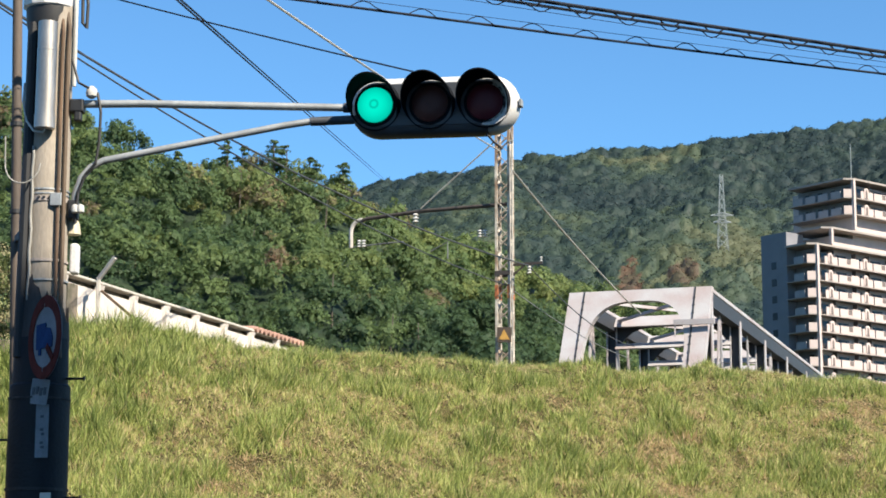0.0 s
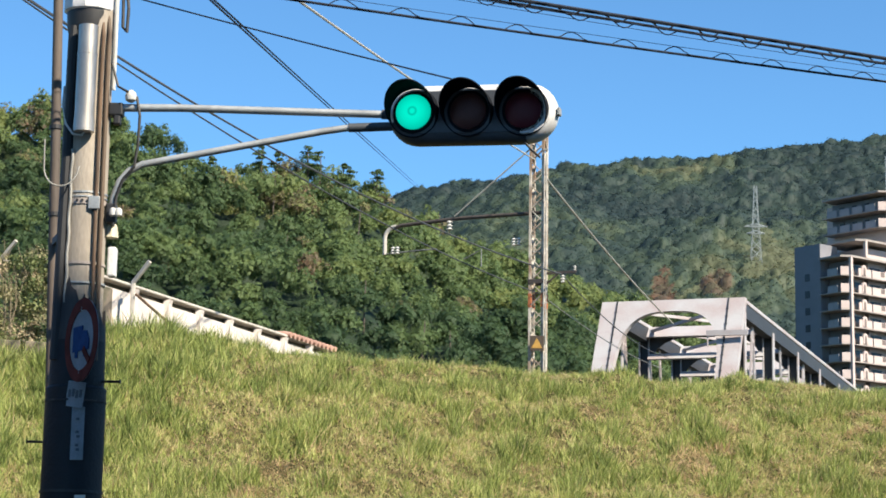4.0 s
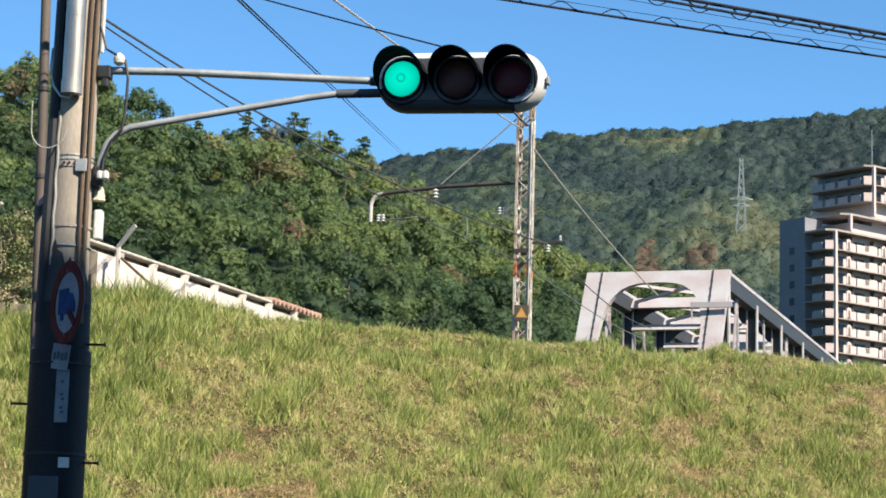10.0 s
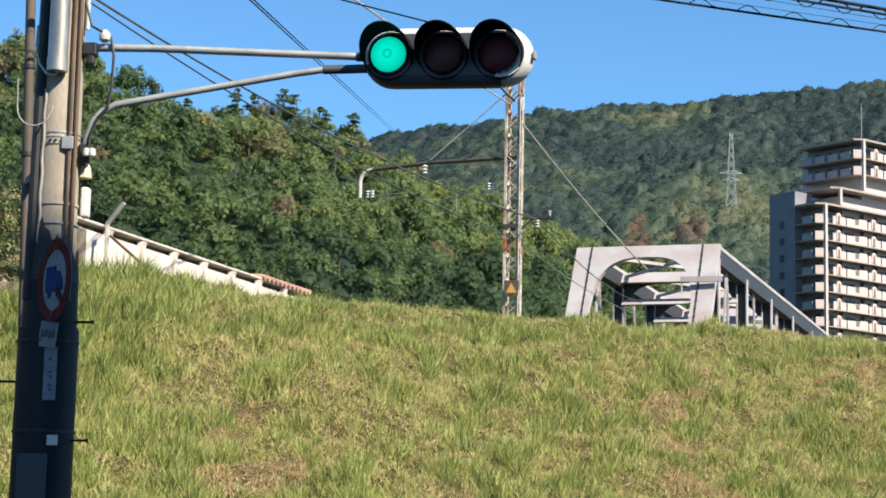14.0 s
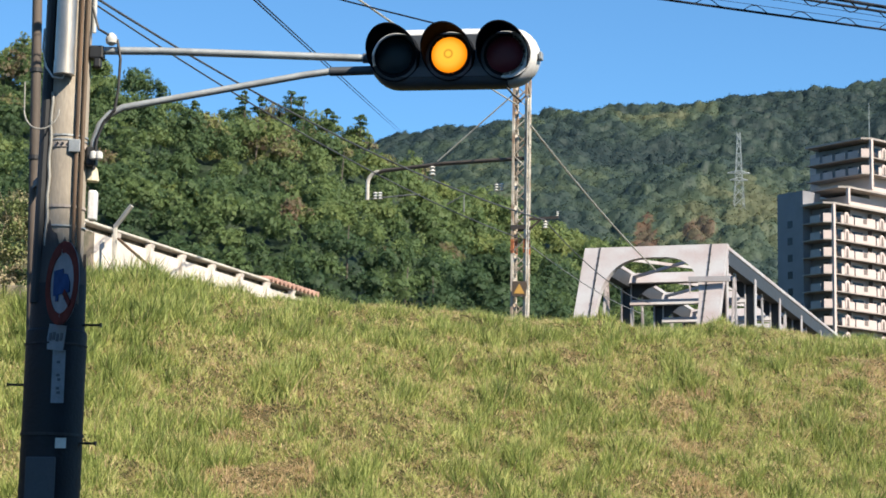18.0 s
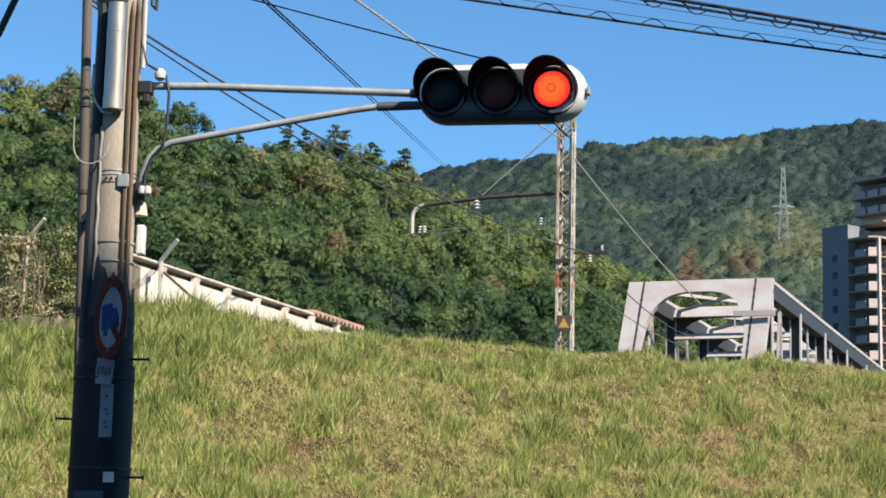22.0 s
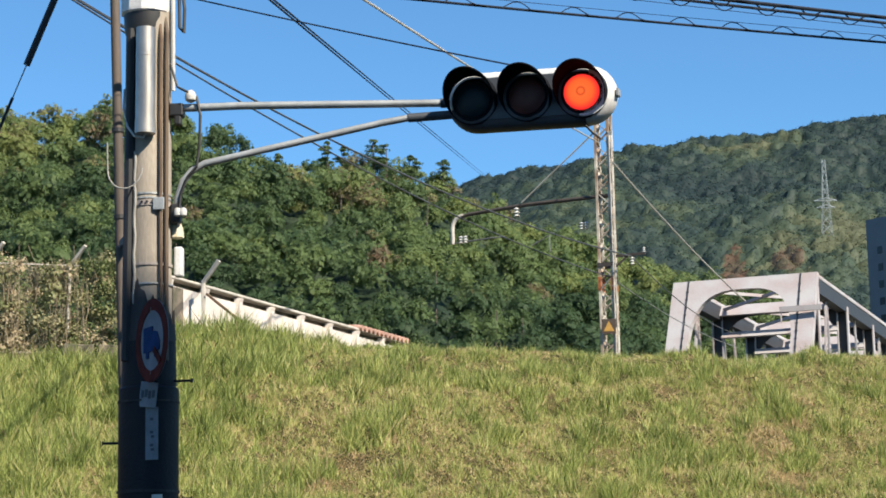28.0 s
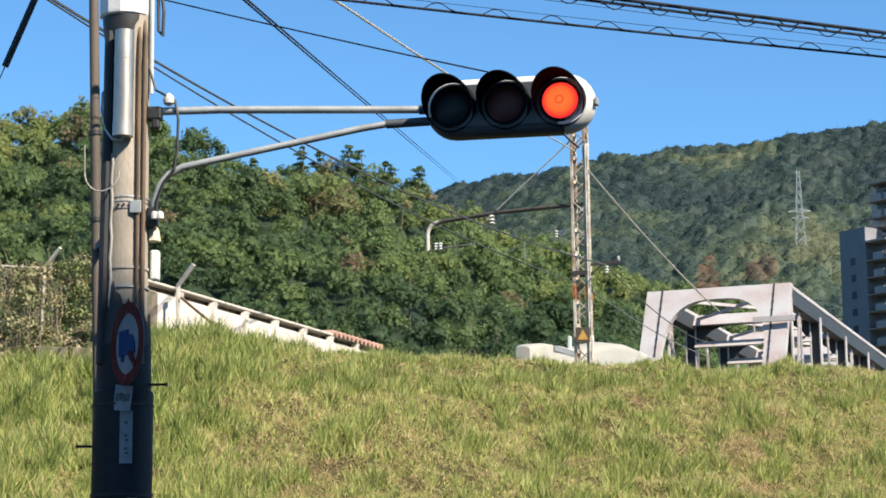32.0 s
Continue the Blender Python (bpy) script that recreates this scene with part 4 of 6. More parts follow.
    low = [(0.165, -0.02, 4.10), (0.175, -0.03, 4.24), (0.215, -0.03, 4.36), (0.275, -0.03, 4.43), (0.36, -0.03, 4.475)]
    low += [(0.36 + (1.55 - 0.36) * i / 6, -0.03 + 0.09 * i / 6, 4.475 + (4.735 - 4.475) * i / 6) for i in range(1, 7)]
    low += [(1.72, 0.075, 4.765), (2.04, 0.10, 4.785)]
    g.tube(low, 0.024, 12)
    part("lower_tube", g, GALV, arm, "curved lower brace", smooth=True)
    # dark ends of the arm tubes stand for the signal's cast shade
    for a, c, r in (((1.72, 0.075, 4.765), (2.06, 0.10, 4.787), 0.031), ((1.94, 0.094, 4.865), (2.06, 0.10, 4.865), 0.034)):
        g = Mesh()
        g.tube([a, c], r, 12)
        part("shade_sleeve", g, FRONT, arm, "dark clamp sleeve, drawn out to stand for the signal's shade", smooth=True)
    g = Mesh()
    g.tube([(0.185, -0.055, 4.05), (0.20, -0.06, 4.25), (0.245, -0.06, 4.375), (0.31, -0.06, 4.45), (0.33, -0.06, 4.6), (0.335, -0.06, 4.8), (0.31, -0.06, 4.93)], 0.010, 6)
    part("supply_cable", g, BLACKRUB, arm, "black supply cable hanging beside the arm")
    g = Mesh()
    g.box((0.17, -0.02, 4.845), (0.1, 0.09, 0.09))
    g.box((0.18, -0.03, 4.78), (0.05, 0.06, 0.08))
    part("clamp", g, BLACKRUB, arm, "dark pole clamp", bevel=0.012)
    g = Mesh()
    g.box((0.165, -0.02, 4.14), (0.07, 0.08, 0.13))
    part("clamp", g, BLACKRUB, arm, "dark pole clamp", bevel=0.012)
    for dx in (0.185, 0.222):
        g = Mesh()
        g.lathe([(0.012, -0.03), (0.024, -0.022), (0.026, 0.0), (0.022, 0.022), (0.01, 0.03)], c=(dx, -0.075, 4.14), seg=12)
        part("knob", g, PORCELAIN, arm, "white porcelain knob", smooth=True)
    g = Mesh()
    g.lathe([(0.015, -0.04), (0.036, -0.025), (0.040, 0.0), (0.034, 0.025), (0.012, 0.045)], c=(0.27, -0.06, 4.93), seg=14)
    part("knob", g, PORCELAIN, arm, "white porcelain knob", smooth=True)


make_pole()
make_sign()
make_thin_pole()
make_signal()


# ---- railway mast with its bracket ----
def make_mast():
    base = along(-30.13, 3.37)
    zb, zt, h = 4.6, 13.5, 0.158
    mast = thing("catenary_mast", "rust-streaked lattice steel railway mast with an orange band", "catenary mast", (base.x, base.y, 0))
    c = [U * (i * h) + V * (j * h) for i, j in ((-1, -1), (1, -1), (1, 1), (-1, 1))]
    for p in c:
        g = Mesh()
        g.beam(p + Vector((0, 0, zb)), p + Vector((0, 0, zt)), 0.058, 0.058, up=U)
        part("leg", g, LATTICE, mast, "rusty angle leg")
    n = 30
    for s in range(4):
        a, b = c[s], c[(s + 1) % 4]
        for i in range(n):
            z0, z1 = zb + (zt - zb) * i / n, zb + (zt - zb) * (i + 1) / n
            p, q = (a, b) if i % 2 == 0 else (b, a)
            g = Mesh()
            g.beam(p + Vector((0, 0, z0)), q + Vector((0, 0, z1)), 0.062, 0.02)
            part("lacing_bar", g, LATTICE, mast)
    for z, w in ((9.65, 0.10),):
        g = Mesh()
        for s in range(4):
            a, b = c[s] * 1.2, c[(s + 1) % 4] * 1.2
            g.beam(a + Vector((0, 0, z)), b + Vector((0, 0, z)), 0.03, w)
        part("band", g, DARKSTEEL, mast, "dark steel band")
    for p in c:
        g = Mesh()
        g.beam(p + Vector((0, 0, 9.02)), p + Vector((0, 0, 9.36)), 0.072, 0.072, up=U)
        part("leg_sleeve", g, ORANGE, mast, "faded orange sleeve")
    for i in range(12):
        g = Mesh()
        z = 8.7 + i * 0.42
        g.beam(V * 0.16 - U * 0.19 + Vector((0, 0, z)), V * 0.29 - U * 0.19 + Vector((0, 0, z)), 0.03, 0.03)
        part("step", g, POSTCON, mast)
    for off in (0.20, 0.25):
        g = Mesh()
        g.tube([V * off - U * 0.2 + Vector((0, 0, z)) for z in (4.6, 7, 9, 11.2, 12.8)], 0.018, 6)
        part("down_cable", g, POSTCON, mast)
    sg = thing("warning_sign", "dark square sign with a yellow warning triangle", "sign", (base.x, base.y - 0.29, 8.13))
    g = Mesh()
    g.box((-0.03, 0, 0), (0.34, 0.02, 0.36))
    part("plate", g, BROWNSIGN, sg, bevel=0.004)
    g = Mesh()
    g.prism([(-0.16, -0.12), (0.10, -0.12), (-0.03, 0.13)], -0.02, -0.011)
    part("triangle", g, YELLOW, sg, "yellow triangle")
    # long bracket over the track
    arm = thing("catenary_bracket", "dark steel bracket arm over the railway track", "bracket arm", (base.x, base.y, 0))
    g = Mesh()
    g.tube([V * 0.1 + Vector((0, 0, 11.37)), V * -2.0 + Vector((0, 0, 11.33)), V * -3.55 + Vector((0, 0, 11.22)), V * -3.72 + Vector((0, 0, 11.17))], 0.05, 8)
    part("arm", g, DARKSTEEL, arm, "dark brown arm tube")
    g = Mesh()
    g.tube([V * -3.68 + Vector((0, 0, 11.2))] + [V * (-3.68 - 0.30 * math.sin(radians(a))) + Vector((0, 0, 10.9 + 0.30 * math.cos(radians(a)))) for a in range(10, 91, 16)] + [V * -3.98 + Vector((0, 0, 10.5))], 0.055, 8)
    part("drop_tube", g, POSTCON, arm, "pale curved drop tube")
    def insulator(p, s=1.0, tilt=0):
        g = Mesh()
        prof = []
        for k in range(3):
            prof += [(0.03 * s, 0.075 * k * s), (0.075 * s, (0.075 * k + 0.02) * s), (0.03 * s, (0.075 * k + 0.06) * s)]
        g.lathe(prof, c=p, seg=12)
        part("insulator", g, PORCELAIN, arm, "white porcelain insulator", smooth=True)
    insulator(V * -2.28 + Vector((0, 0, 11.04)), 1.15)
    for d in (-3.76, -3.64, -0.62, -0.50):
        insulator(V * d + Vector((0, 0, 10.50 if d < -1 else 10.58)), 0.9)
    g = Mesh()
    g.tube([V * -3.98 + Vector((0, 0, 10.52)), V * -2.9 + Vector((0, 0, 10.58)), V * -2.6 + Vector((0, 0, 10.58))], 0.02, 6)
    part("steady_arm", g, WIRELIGHT, arm, "thin pale steady arm")
    g = Mesh()
    g.tube([V * -1.9 + Vector((0, 0, 10.3)), V * -1.45 + Vector((0, 0, 10.52)), V * -1.45 + Vector((0, 0, 10.1))], 0.018, 6)
    part("steady_arm", g, WIRELIGHT, arm, "thin pale steady arm")
    g = Mesh()
    g.beam(V * 0.2 + Vector((0, 0, 9.86)), V * 0.95 + Vector((0, 0, 9.88)), 0.06, 0.06)
    g.beam(V * 0.2 + Vector((0, 0, 9.6)), V * 0.5 + Vector((0, 0, 9.84)), 0.04, 0.04)
    part("outrigger", g, DARKSTEEL, arm, "dark outrigger bracket")
    insulator(V * 0.62 + Vector((0, 0, 9.62)), 0.9)
    insulator(V * 0.92 + Vector((0, 0, 9.90)), 0.6)
    return base


MAST = make_mast()


# ---- railway bridge ----
def make_bridge():
    b = thing("truss_bridge", "pale grey steel through-truss railway bridge with arched portal", "railway bridge", TRACK)
    top, half, run, pan = 13.9, 2.8, 5.2, 6.2
    n = 9
    P = lambda s, off, z: U * s + V * off + Vector((0, 0, z))
    # portal plate on the raking end posts
    k = (top - RAIL_Z) / run
    def on(off, z, d=0.0):
        """A point of the raking plane, d metres behind it."""
        return P((z - top) / k + d, off, z)
    hole = []
    for i in range(25):
        a = math.pi * i / 24
        ca, sa = math.cos(a), math.sin(a)
        hole.append((1.98 * math.copysign(abs(ca) ** 0.66, ca), 10.85 + 2.57 * abs(sa) ** 0.72))
    hole = [(1.98, RAIL_Z)] + hole + [(-1.98, RAIL_Z)]
    rim = [(half, RAIL_Z)]
    rim += [(half, top - 3 + 0.5 * i) for i in range(7)] + [(half - half * i / 6, top) for i in range(1, 12)] + [(-half, top - 0.5 * i) for i in range(7)]
    rim.append((-half, RAIL_Z))
    g = Mesh()
    m = len(rim)
    vs = [on(o, z, d) for d in (0.0, 0.42) for ring in (rim, hole) for o, z in ring]
    fs = []
    for i in range(m - 1):
        fs += [(i, i + 1, m + i + 1, m + i), (2 * m + i, 3 * m + i, 3 * m + i + 1, 2 * m + i + 1), (i, 2 * m + i, 2 * m + i + 1, i + 1), (m + i, m + i + 1, 3 * m + i + 1, 3 * m + i)]
    g.add(vs, fs)
    part("portal", g, BRIDGEPAINT, b, "arched portal plate, faintly pink and streaked")
    for off in (-half + 0.62, half - 0.62):
        g = Mesh()
        g.beam(on(off, RAIL_Z, -0.02), on(off, top, -0.02), 0.05, 0.03)
        for i in range(26):
            z = RAIL_Z + 0.3 + i * 0.32
            g.beam(on(off - 0.05, z, -0.03), on(off + 0.05, z, -0.03), 0.03, 0.03)
        part("rivet_seam", g, BRIDGEDARK, b, "dark riveted seam")
    for side in (-1, 1):
        off = side * (half - 0.22)
        g = Mesh()
        g.beam(P(0, off, top - 0.14), P(n * pan, off, top - 0.10), 0.46, 0.16)
        part("top_chord", g, BRIDGEPAINT, b, bevel=0.03)
        # near-black web carries the shade under the chord's cover plate
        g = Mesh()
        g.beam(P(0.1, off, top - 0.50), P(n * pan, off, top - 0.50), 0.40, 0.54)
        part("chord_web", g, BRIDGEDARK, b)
        g = Mesh()
        g.beam(P(-run, off, RAIL_Z - 0.5), P(n * pan + run, off, RAIL_Z - 0.5), 0.4, 0.6)
        part("bottom_chord", g, BRIDGEPAINT, b)
        g = Mesh()
        g.beam(P(n * pan, off, top - 0.3), P(n * pan + run, off, RAIL_Z), 0.42, 0.5)
        part("end_post", g, BRIDGEPAINT, b)
        for i in range(n + 1):
            g = Mesh()
            s = i * pan
            # post web: its shaded face is put into the dark colour
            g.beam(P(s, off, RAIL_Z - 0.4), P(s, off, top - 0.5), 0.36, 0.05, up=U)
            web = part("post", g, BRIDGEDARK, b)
            for d in (-0.2, 0.2):
                g = Mesh()
                g.beam(P(s, off + d, RAIL_Z - 0.4), P(s, off + d, top - 0.55), 0.05, 0.36, up=U)
                part("flange", g, BRIDGEPAINT, web)
            if i < n:
                # hangers: two legs that lean together, tied by battens
                for s0, s1 in (((s + pan * 0.12, s + pan * 0.42), (s + pan * 0.42, s + pan * 0.12))[i % 2], (s + pan * 0.62, s + pan * 0.44)):
                    g = Mesh()
                    for e in (-0.16, 0.16):
                        g.beam(P(s0 + e, off, RAIL_Z - 0.4), P(s1 + e * 0.5, off, top - 0.7), 0.07, 0.06, up=V)
                    for q in range(7):
                        t = (q + 0.5) / 7
                        g.beam(P(s0 + (s1 - s0) * t - 0.15, off, RAIL_Z - 0.4 + (top - RAIL_Z - 0.3) * t), P(s0 + (s1 - s0) * t + 0.15, off, RAIL_Z - 0.4 + (top - RAIL_Z - 0.3) * t), 0.05, 0.12)
                    part("diagonal", g, BRIDGEPAINT, b)
    for i in range(1, n + 1):
        s = i * pan
        g = Mesh()
        vs = [P(s + d, o, top + z) for o in (-half + 0.3, half - 0.3) for d, z in ((-0.55, -0.62), (-0.05, -0.14), (0.05, -0.2), (-0.45, -0.66))]
        g.add(vs, [(3, 2, 1, 0), (4, 5, 6, 7), (0, 1, 5, 4), (1, 2, 6, 5), (2, 3, 7, 6), (3, 0, 4, 7)])
        part("top_strut", g, BRIDGEPAINT, b, bevel=0.02)
        # arch darkened in its colour, as a shaded underside
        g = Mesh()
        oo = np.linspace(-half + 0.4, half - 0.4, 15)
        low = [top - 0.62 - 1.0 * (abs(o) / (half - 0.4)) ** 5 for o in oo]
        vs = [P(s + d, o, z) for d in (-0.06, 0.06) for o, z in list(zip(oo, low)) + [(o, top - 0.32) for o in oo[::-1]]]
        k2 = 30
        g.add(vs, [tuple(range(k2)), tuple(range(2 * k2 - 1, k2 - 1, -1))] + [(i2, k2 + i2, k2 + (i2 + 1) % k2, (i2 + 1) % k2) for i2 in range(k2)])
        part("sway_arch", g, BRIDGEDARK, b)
        g = Mesh()
        vs = [P(s + d, o, top + z + (0.35 if i < 3 else 0.0)) for o in (-half + 0.4, half - 0.4) for d, z in ((-0.32, -1.86), (-0.10, -1.62), (-0.02, -1.66), (-0.24, -1.90))]
        g.add(vs, [(3, 2, 1, 0), (4, 5, 6, 7), (0, 1, 5, 4), (1, 2, 6, 5), (2, 3, 7, 6), (3, 0, 4, 7)])
        part("lower_strut", g, BRIDGEPAINT, b)
        g = Mesh()
        g.beam(P(s - pan, -half + 0.4, top - 0.3), P(s, half - 0.4, top - 0.3), 0.09, 0.12)
        part("top_lateral", g, BRIDGEPAINT, b)
        g = Mesh()
        g.beam(P(s - pan, half - 0.4, top - 0.34), P(s, -half + 0.4, top - 0.34), 0.09, 0.12)
        part("top_lateral", g, BRIDGEPAINT, b)
    g = Mesh()
    g.beam(P(-1.25, 1.55, 12.38), P(-1.15, half + 0.30, 12.38), 0.16, 0.2)
    g.beam(P(-1.25, 1.6, 11.85), P(-1.25, 1.6, 12.4), 0.05, 0.06)
    part("cross_bar", g, BRIDGEPAINT, b, "grey cross bar before the portal")
    for s in (-run - 0.5, n * pan + run + 0.5):
        g = Mesh()
        g.box(P(s, 0, 2.2), (6.4, 2.2, 5.0), Matrix(((V.x, U.x, 0), (V.y, U.y, 0), (0, 0, 1))))
        part("abutment", g, POSTCON, b)


make_bridge()


# ---- track-side wall and fences ----
def make_wall():
    w = thing("trackside_wall", "long limewashed concrete wall with pilasters and overhanging coping", "wall")
    a, b = Vector((-5.66, 30.17, 0)), Vector((-2.76, 38.6, 0))
    d = (b - a).normalized()
    out = Vector((d.y, -d.x, 0))
    n, top = 8, 6.46
    L = (b - a).length / n
    for i in range(n):
        p, q = a + d * (i * L), a + d * ((i + 1) * L)
        g = Mesh()
        g.beam(p + Vector((0, 0, 5.3725)), q - d * 0.02 + Vector((0, 0, 5.3725)), 0.16, 1.945)
        part("panel", g, WALLWHITE, w)
        # dark set-back strip in place of the shaded gap below the coping
        g = Mesh()
        g.beam(p - out * 0.05 + Vector((0, 0, 6.35)), q - d * 0.02 - out * 0.05 + Vector((0, 0, 6.35)), 0.05, 0.18)
        part("gap_shade_strip", g, BLOCK, w, "dark recessed strip standing for the shaded gap under the coping")
        g = Mesh()
        g.beam(p + out * 0.11 + Vector((0, 0, 4.4)), p + out * 0.11 + Vector((0, 0, 6.40)), 0.10, 0.07, up=out)
        g.add([p + out * 0.07 + d * s + Vector((0, 0, 6.16)) for s in (-0.09, 0.09)] + [p + out * 0.17 + d * s + Vector((0, 0, 6.42)) for s in (-0.05, 0.05)] + [p + out * 0.07 + d * s + Vector((0, 0, 6.42)) for s in (-0.09, 0.09)],
              [(0, 1, 3, 2), (2, 3, 5, 4), (0, 4, 5, 1), (0, 2, 4), (1, 5, 3)])
        part("pilaster", g, WALLWHITE, w)
        g = Mesh()
        g.beam(p + out * 0.02 + Vector((0, 0, top)), q + out * 0.02 + Vector((0, 0, top)), 0.25, 0.045)
        part("coping", g, POSTCON, w, bevel=0.015)
        if i >= 6:
            for k in range(6):
                g = Mesh()
                r = p + d * (L * (k + 0.5) / 6)
                g.tube([r - out * 0.14 + Vector((0, 0, top + 0.055)), r + out * 0.06 + Vector((0, 0, top + 0.045)), r + out * 0.20 + Vector((0, 0, top + 0.02))], [0.045, 0.05, 0.05], 8)
                part("tile", g, COPINGRED, w, "weathered red ridge tile")
    g = Mesh()
    p = a + d * 0.12
    g.beam(p + out * 0.1 + Vector((0, 0, 4.4)), p + out * 0.1 + Vector((0, 0, 6.3)), 0.3, 0.2, up=out)
    part("end_pier", g, BLOCK, w, "darker end pier")


def make_wall_post():
    p = thing("barrier_post", "pale concrete fence post with cranked top and diagonal stay", "fence post", (-5.12, 30.6, 0))
    g = Mesh()
    g.beam((0, 0, 4.4), (0, 0, 6.46), 0.06, 0.06, up=(0, 1, 0))
    g.beam((0, 0, 6.43), (0.25, -0.1, 6.74), 0.06, 0.06)
    part("post", g, POSTCON, p, bevel=0.012)
    g = Mesh()
    g.tube([(0.05, -0.05, 6.25), (0.95, 0.5, 5.5)], 0.022, 6)
    part("stay", g, RUSTPIPE, p, "thin rusty stay")


def make_left_fence():
    f = thing("chain_link_fence", "weathered chain-link fence with cranked concrete posts", "fence")
    base = [(-8.2, 25.4), (-7.1, 25.85), (-6.14, 26.25)]
    for x, y in base:
        g = Mesh()
        g.beam((x - 0.05, y, 4.3), (x + 0.02, y, 6.02), 0.038, 0.038, up=(0, 1, 0))
        g.beam((x + 0.02, y, 6.0), (x + 0.24, y - 0.1, 6.24), 0.045, 0.045)
        part("post", g, POSTCON, f, bevel=0.01)
    (x0, y0), (x1, y1) = base[0], base[-1]
    for z in (6.0, 4.86):
        g = Mesh()
        g.tube([(x0 - 2, y0 - 0.8, z), (x0, y0, z), (x1, y1, z), (x1 + 0.12, y1 + 0.05, z)], 0.010, 6)
        part("rail", g, POSTCON, f, "pale top rail")
    g = Mesh()
    L = math.hypot(x1 - x0, y1 - y0)
    P = lambda s, z: Vector((x0 + (x1 - x0) * s / L, y0 + (y1 - y0) * s / L, z))
    step = 0.075
    for i in range(-15, int(L / step) + 1):
        for sg in (1, -1):
            s0 = i * step if sg > 0 else i * step + 1.14
            s1 = s0 + sg * 1.14
            lo, hi = max(min(s0, s1), 0), min(max(s0, s1), L)
            if hi - lo < 0.05:
                continue
            z = lambda s: 4.86 + (s - s0) / (s1 - s0) * 1.14
            g.beam(P(lo, z(lo)), P(hi, z(hi)), 0.0022, 0.0022)
    tagged(part("mesh", g, FENCEWIRE, f, "chain-link wire mesh"), kind="stuff")
    for i in range(3):
        g = Mesh()
        g.box((-5.98 + i * 0.42, 26.05 + 0.16 * i, 4.66), (0.40, 0.25, 0.55), pose(0, 0, 0, 0, 0, 22).to_3x3())
        q = link("concrete_block", g, BLOCK, bevel=0.02)
        tagged(q, "mossy grey concrete block in the long grass", "concrete block", "blocks beside the fence")


def make_vines():
    """Dry creeper over the fence and the leafy tangle behind and beside it."""
    rs = np.random.RandomState(41)
    kinds = [crown(rs, 200, 0.062, 12, 1.0, 1.2) for _ in range(5)]
    out, tone, size = [], [], []
    for i in range(260):
        x = rs.uniform(-9.0, -5.25)
        back = rs.uniform(-0.28, 0.45)
        z = rs.uniform(4.35, 5.85) if x < -5.95 else rs.uniform(4.3, 6.05)
        out.append((x, 26.35 + (x + 6.14) * 0.41 + back, z))
        tone.append(rs.choice([0.3, 0.45, 0.6, 0.75, 1.0]) if x < -6.2 else rs.choice([0.15, 0.35, 0.45, 0.6, 0.9]))
        size.append(rs.uniform(0.18, 0.36))
    # dry stems that hang through the mesh
    g = Mesh()
    for i in range(190):
        x = rs.uniform(-9.0, -5.9)
        y = 26.28 + (x + 6.14) * 0.41 + rs.uniform(-0.22, 0.02)
        top = rs.uniform(5.3, 6.25)
        bend = rs.uniform(-0.16, 0.16)
        g.tube([(x, y, top), (x + bend, y + rs.uniform(-0.05, 0.05), top - 0.35), (x + bend * 0.4 + rs.uniform(-0.08, 0.08), y, max(4.5, top - rs.uniform(0.6, 1.6)))], [0.003, 0.005, 0.004], 4)
    tagged(link("dry_stems", g, STRAW), "pale dry creeper stems hanging on the fence", "creeper", kind="stuff")
    plant("fence_creeper", np.array(out), kinds, np.array(tone), np.array(size), 0.2, "tangled brown and green creeper over the fence", 42, CREEPER)


make_wall()
make_wall_post()
make_left_fence()
make_vines()


